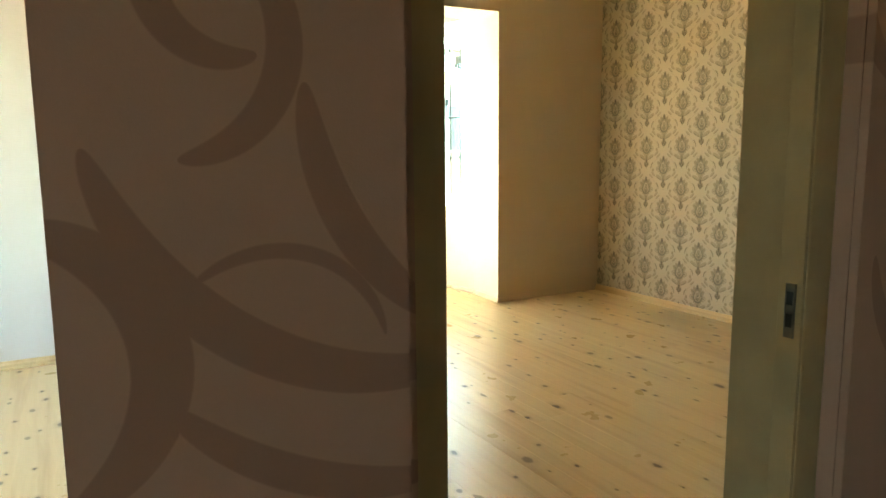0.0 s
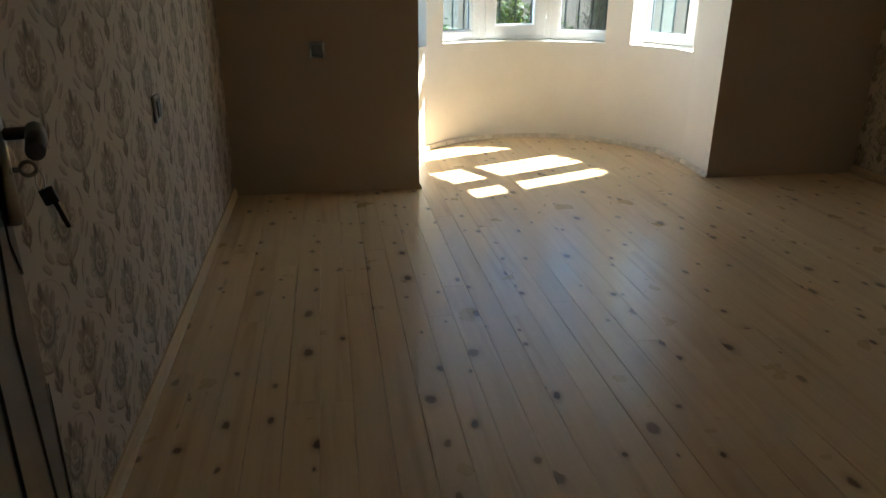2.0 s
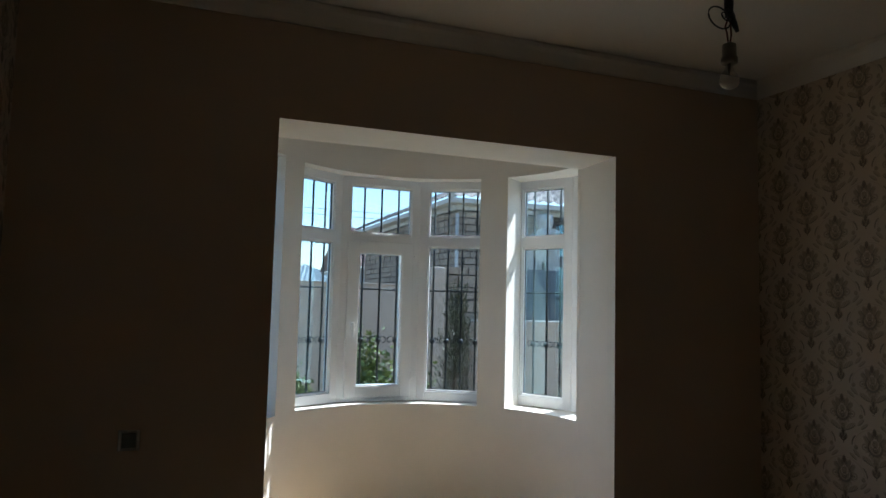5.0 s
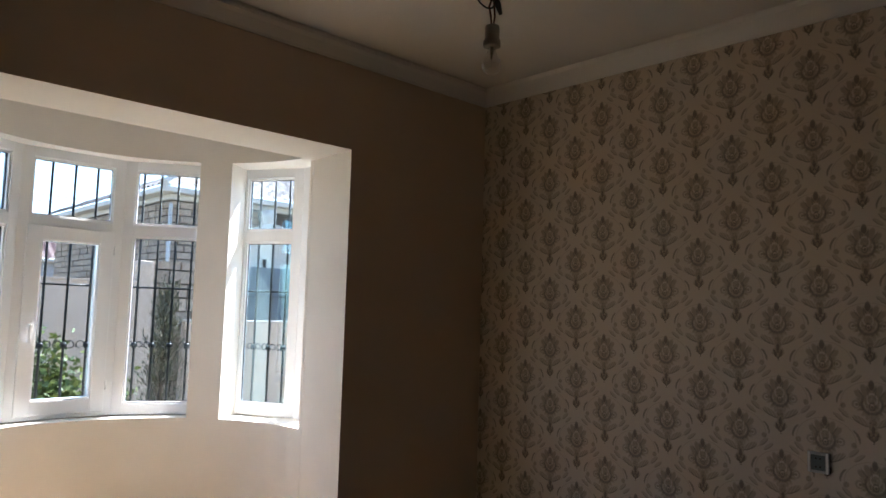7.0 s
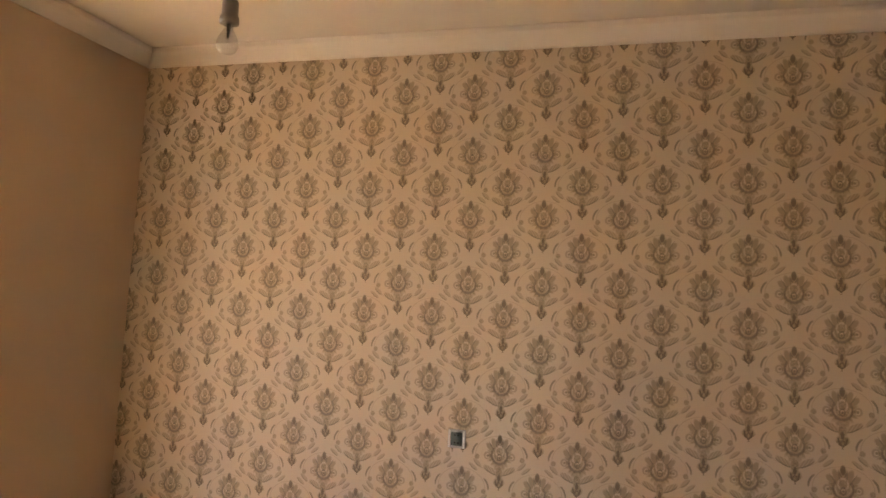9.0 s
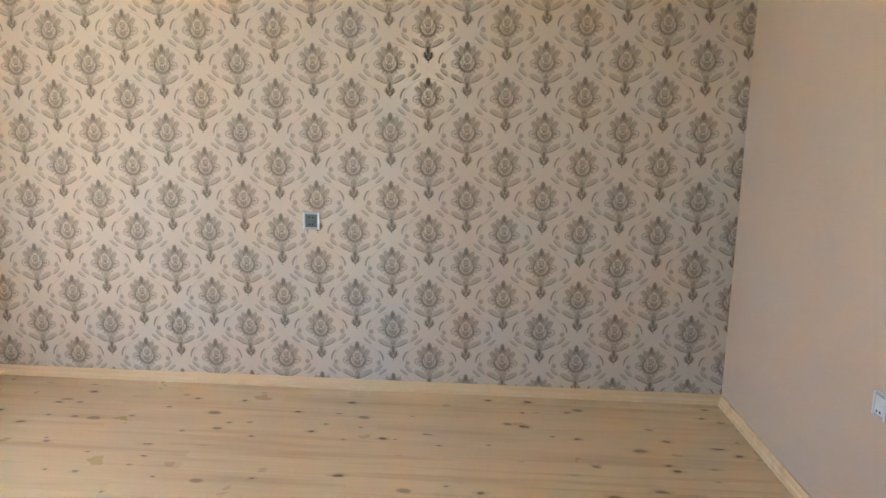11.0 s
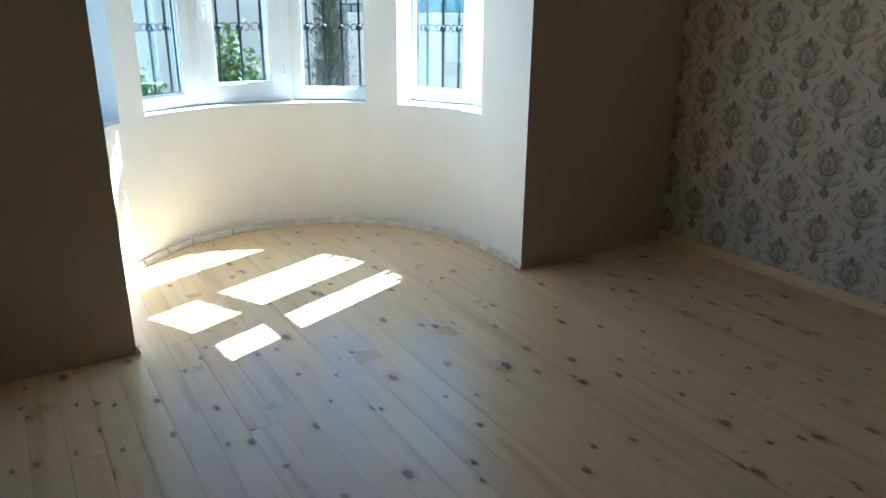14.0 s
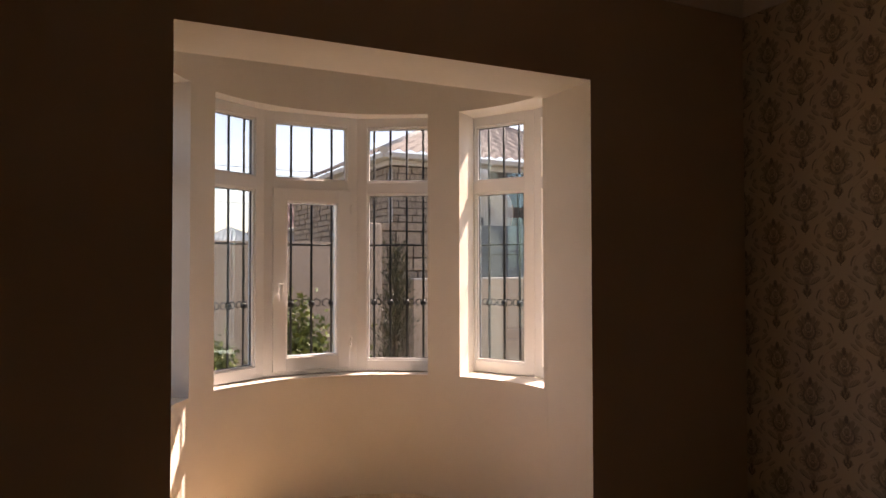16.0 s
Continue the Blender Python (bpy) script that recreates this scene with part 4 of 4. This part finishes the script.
def foliage(name, low, high):
    m = Nodes(name, 0.6)
    isle = m.node("ShaderNodeNewGeometry").outputs["Random Per Island"]
    m.colour(m.mix(isle, low, high))
    m.bsdf.inputs["Subsurface Weight"].default_value = 0.0
    return m.mat


BUSH_LEAF = foliage("bush_leaves", (0.035, 0.07, 0.012), (0.20, 0.23, 0.035))
CYPRESS_LEAF = foliage("cypress_leaves", (0.035, 0.04, 0.02), (0.13, 0.125, 0.06))
BARK = plain("bark", (0.12, 0.085, 0.06), 0.95, 0, 0.2, 20, 0.4, 60)


def leaf(bm, at, way, length, width):
    way = way.normalized()
    side = way.cross(Vector((random.uniform(-1, 1), random.uniform(-1, 1), random.uniform(-1, 1)))).normalized() * width
    mid = at + way * length * 0.45
    bm.faces.new([bm.verts.new(p) for p in (at, mid + side, at + way * length, mid - side)])


def bush(x, y, height, radius, seed, label):
    random.seed(seed)
    t = thing("bush", label, "bush", pose(x, y, GZ))
    limbs = bmesh.new()
    leaves = bmesh.new()
    for k in range(16):
        a, lean = random.uniform(0, 6.28), random.uniform(0.1, 1.0)
        tip = Vector((math.cos(a) * radius * lean, math.sin(a) * radius * lean, height * random.uniform(0.6, 1.0) * (1.1 - 0.35 * lean)))
        pts = [Vector((0, 0, 0)).lerp(tip, f) + Vector((0, 0, 0.12 * height * math.sin(f * 3.14))) for f in (0, 0.3, 0.6, 1)]
        tube(limbs, pts, [0.014, 0.010, 0.007, 0.003], 5)
        for i in range(190):
            f = random.uniform(0.25, 1.0)
            base = pts[0].lerp(tip, f) + Vector((random.gauss(0, 0.09), random.gauss(0, 0.09), random.gauss(0.05, 0.09)))
            leaf(leaves, base, Vector((random.gauss(0, 1), random.gauss(0, 1), random.gauss(0.3, 0.8))), random.uniform(0.055, 0.095), random.uniform(0.015, 0.027))
    part("stems", limbs, BARK, t)
    tagged(part("leaves", leaves, BUSH_LEAF, t), "", "", "", "stuff")


def cypress(x, y, height, radius, seed):
    random.seed(seed)
    t = thing("cypress_tree", "slender grey-green young cypress by the garden wall", "tree", pose(x, y, GZ))
    limbs, leaves = bmesh.new(), bmesh.new()
    tube(limbs, [(0, 0, 0), (0.01, 0, height * 0.5), (0.02, 0.01, height * 0.97)], [0.035, 0.022, 0.005], 8)
    for k in range(170):
        f = random.uniform(0.12, 0.98)
        a = random.uniform(0, 6.28)
        reach = radius * (0.35 + 0.65 * math.sin(min(1, (1 - f) * 1.45 + 0.05) * 1.57)) * random.uniform(0.55, 1.15)
        root = Vector((0.01, 0, height * f * 0.95))
        tip = root + Vector((math.cos(a) * reach, math.sin(a) * reach, height * random.uniform(0.06, 0.14)))
        tube(limbs, [root, tip], [0.006, 0.002], 4)
        for i in range(22):
            g = random.uniform(0.15, 1.05)
            leaf(leaves, root.lerp(tip, g) + Vector((random.gauss(0, 0.025), random.gauss(0, 0.025), random.gauss(0, 0.03))), Vector((math.cos(a) * 0.4 + random.gauss(0, 0.5), math.sin(a) * 0.4 + random.gauss(0, 0.5), 1.0)), random.uniform(0.04, 0.08), random.uniform(0.004, 0.009))
    part("trunk", limbs, BARK, t)
    tagged(part("crown", leaves, CYPRESS_LEAF, t), "", "", "", "stuff")


cypress(4.86, 10.5, 2.12, 0.24, 5)
bush(3.38, 9.5, 1.52, 0.27, 2, "yellow-green leafy bush below the window")
bush(2.55, 9.6, 1.05, 0.34, 3, "low green leafy bush below the window")
bush(4.2, 10.2, 1.0, 0.22, 4, "low green leafy bush by the garden wall")

# ---- skirting ----
def skirting(name, a, b, inward, high=0.055, deep=0.016):
    bm = bmesh.new()
    outline = [(0, 0), (deep + 0.004, 0), (deep + 0.004, 0.012), (deep, 0.016), (deep, high * 0.6), (deep * 0.6, high * 0.8), (deep * 0.45, high), (0, high)]
    a, b, n = Vector(a), Vector(b), Vector(inward)
    ends = [[bm.verts.new(p + n * u + Vector((0, 0, v))) for u, v in outline] for p in (a, b)]
    k = len(outline)
    for i in range(k):
        bm.faces.new((ends[0][i], ends[0][(i + 1) % k], ends[1][(i + 1) % k], ends[1][i]))
    bm.faces.new(ends[0]), bm.faces.new(ends[1][::-1])
    return bm


setting("baseboard_right", skirting("s", (XR, YB, 0.001), (XR, YF, 0.001), (-1, 0, 0)), PINE_TRIM, "moulded pine baseboard", "baseboard")
setting("baseboard_left", skirting("s", (XL, YD, 0.001), (XL, YF, 0.001), (1, 0, 0)), PINE_TRIM, "moulded pine baseboard", "baseboard")
setting("baseboard_back", skirting("s", (2.6, YB, 0.001), (XR - 0.02, YB, 0.001), (0, 1, 0)), PINE_TRIM, "moulded pine baseboard", "baseboard")
setting("baseboard_next", skirting("s", (-3.6, 5.14, 0.001), (XL - 0.165, 5.14, 0.001), (0, -1, 0)), PINE_TRIM, "moulded pine baseboard", "baseboard")
bay_trim = thing("baseboard_bay", "short pine baseboard pieces following the round wall", "baseboard", None, "", "structure")
random.seed(11)
turns = [-90, -76, -61, -50, -38, -27, -11, 4, 15, 27, 38, 55, 72, 90]
for a0, a1 in zip(turns, turns[1:]):
    p, q = [Vector((CX + (RB - 0.004) * math.sin(radians(a)), CY + (RB - 0.004) * math.cos(radians(a)), 0.001)) for a in (a0 + 0.25, a1 - 0.25)]
    n = Vector((CX, CY, 0)) - (p + q) / 2
    n.z = 0
    part("baseboard_piece", skirting("s", p, q, n.normalized(), random.uniform(0.034, 0.042), 0.012), LIMED, bay_trim)
for n in (1, -1):
    part("baseboard_piece", skirting("s", (CX - n * HALF, YF - 0.012, 0.001), (CX - n * RB, CY, 0.001), (n, 0, 0), 0.036, 0.012), LIMED, bay_trim)

# ---- floor boards ----
SUB = plain("dark_subfloor", (0.05, 0.035, 0.025), 0.9, 0, 0.1, 8, 0)
bm = box(bmesh.new(), (XL - 0.1, YB - 0.1, -0.08), (XR + 0.1, YF + 0.4, -0.022))
floor = setting("floor", bm, SUB, "varnished knotty pine board floor", "floor")
bm = bmesh.new()
rim = [bm.verts.new((CX + (RB + 0.1) * math.sin(radians(a)), CY - 0.1 + (RB + 0.15) * math.cos(radians(a)), -0.024)) for a in range(-90, 91, 6)]
bm.faces.new(rim)
part("bay_base", bm, SUB, floor)


def board_mesh(width):
    bm = bmesh.new()
    h, c = width / 2, 0.0004
    outline = [(-h, -0.02), (h, -0.02), (h, -c), (h - c, 0.0), (-h + c, 0.0), (-h, -c)]
    ends = [[bm.verts.new((u, y, v)) for u, v in outline] for y in (0.0, 1.0)]
    for i in range(6):
        bm.faces.new((ends[0][i], ends[0][(i + 1) % 6], ends[1][(i + 1) % 6], ends[1][i]))
    bm.faces.new(ends[0]), bm.faces.new(ends[1][::-1])
    bmesh.ops.recalc_face_normals(bm, faces=bm.faces)
    me = bpy.data.meshes.new("board")
    bm.to_mesh(me)
    bm.free()
    me.materials.append(PINE_FLOOR)
    return me


random.seed(21)
PITCH = 0.1084
board = board_mesh(PITCH - 0.0004)
count = int(round((XR - XL) / PITCH))
for i in range(count):
    x = XL + PITCH * (i + 0.5)
    start = YD - 0.02 if x < 2.6 else YB
    off = min(abs(x - PITCH / 2 - CX), abs(x + PITCH / 2 - CX))
    end = YF + 0.02
    if abs(x - CX) < RB:
        end = CY + math.sqrt(max(0.0, RB * RB - off * off)) + 0.03
    y = start
    while y < end - 0.01:
        size = random.uniform(1.6, 3.4)
        if end - y - size < 0.6:
            size = end - y
        ob = new("board", board)
        ob.location, ob.scale = (x, y, random.uniform(-0.0004, 0.0)), (1 - random.choice((0, 0, 0, 0.002, 0.004, 0.014)), size - 0.0008, 1)
        ob.parent = floor
        y += size
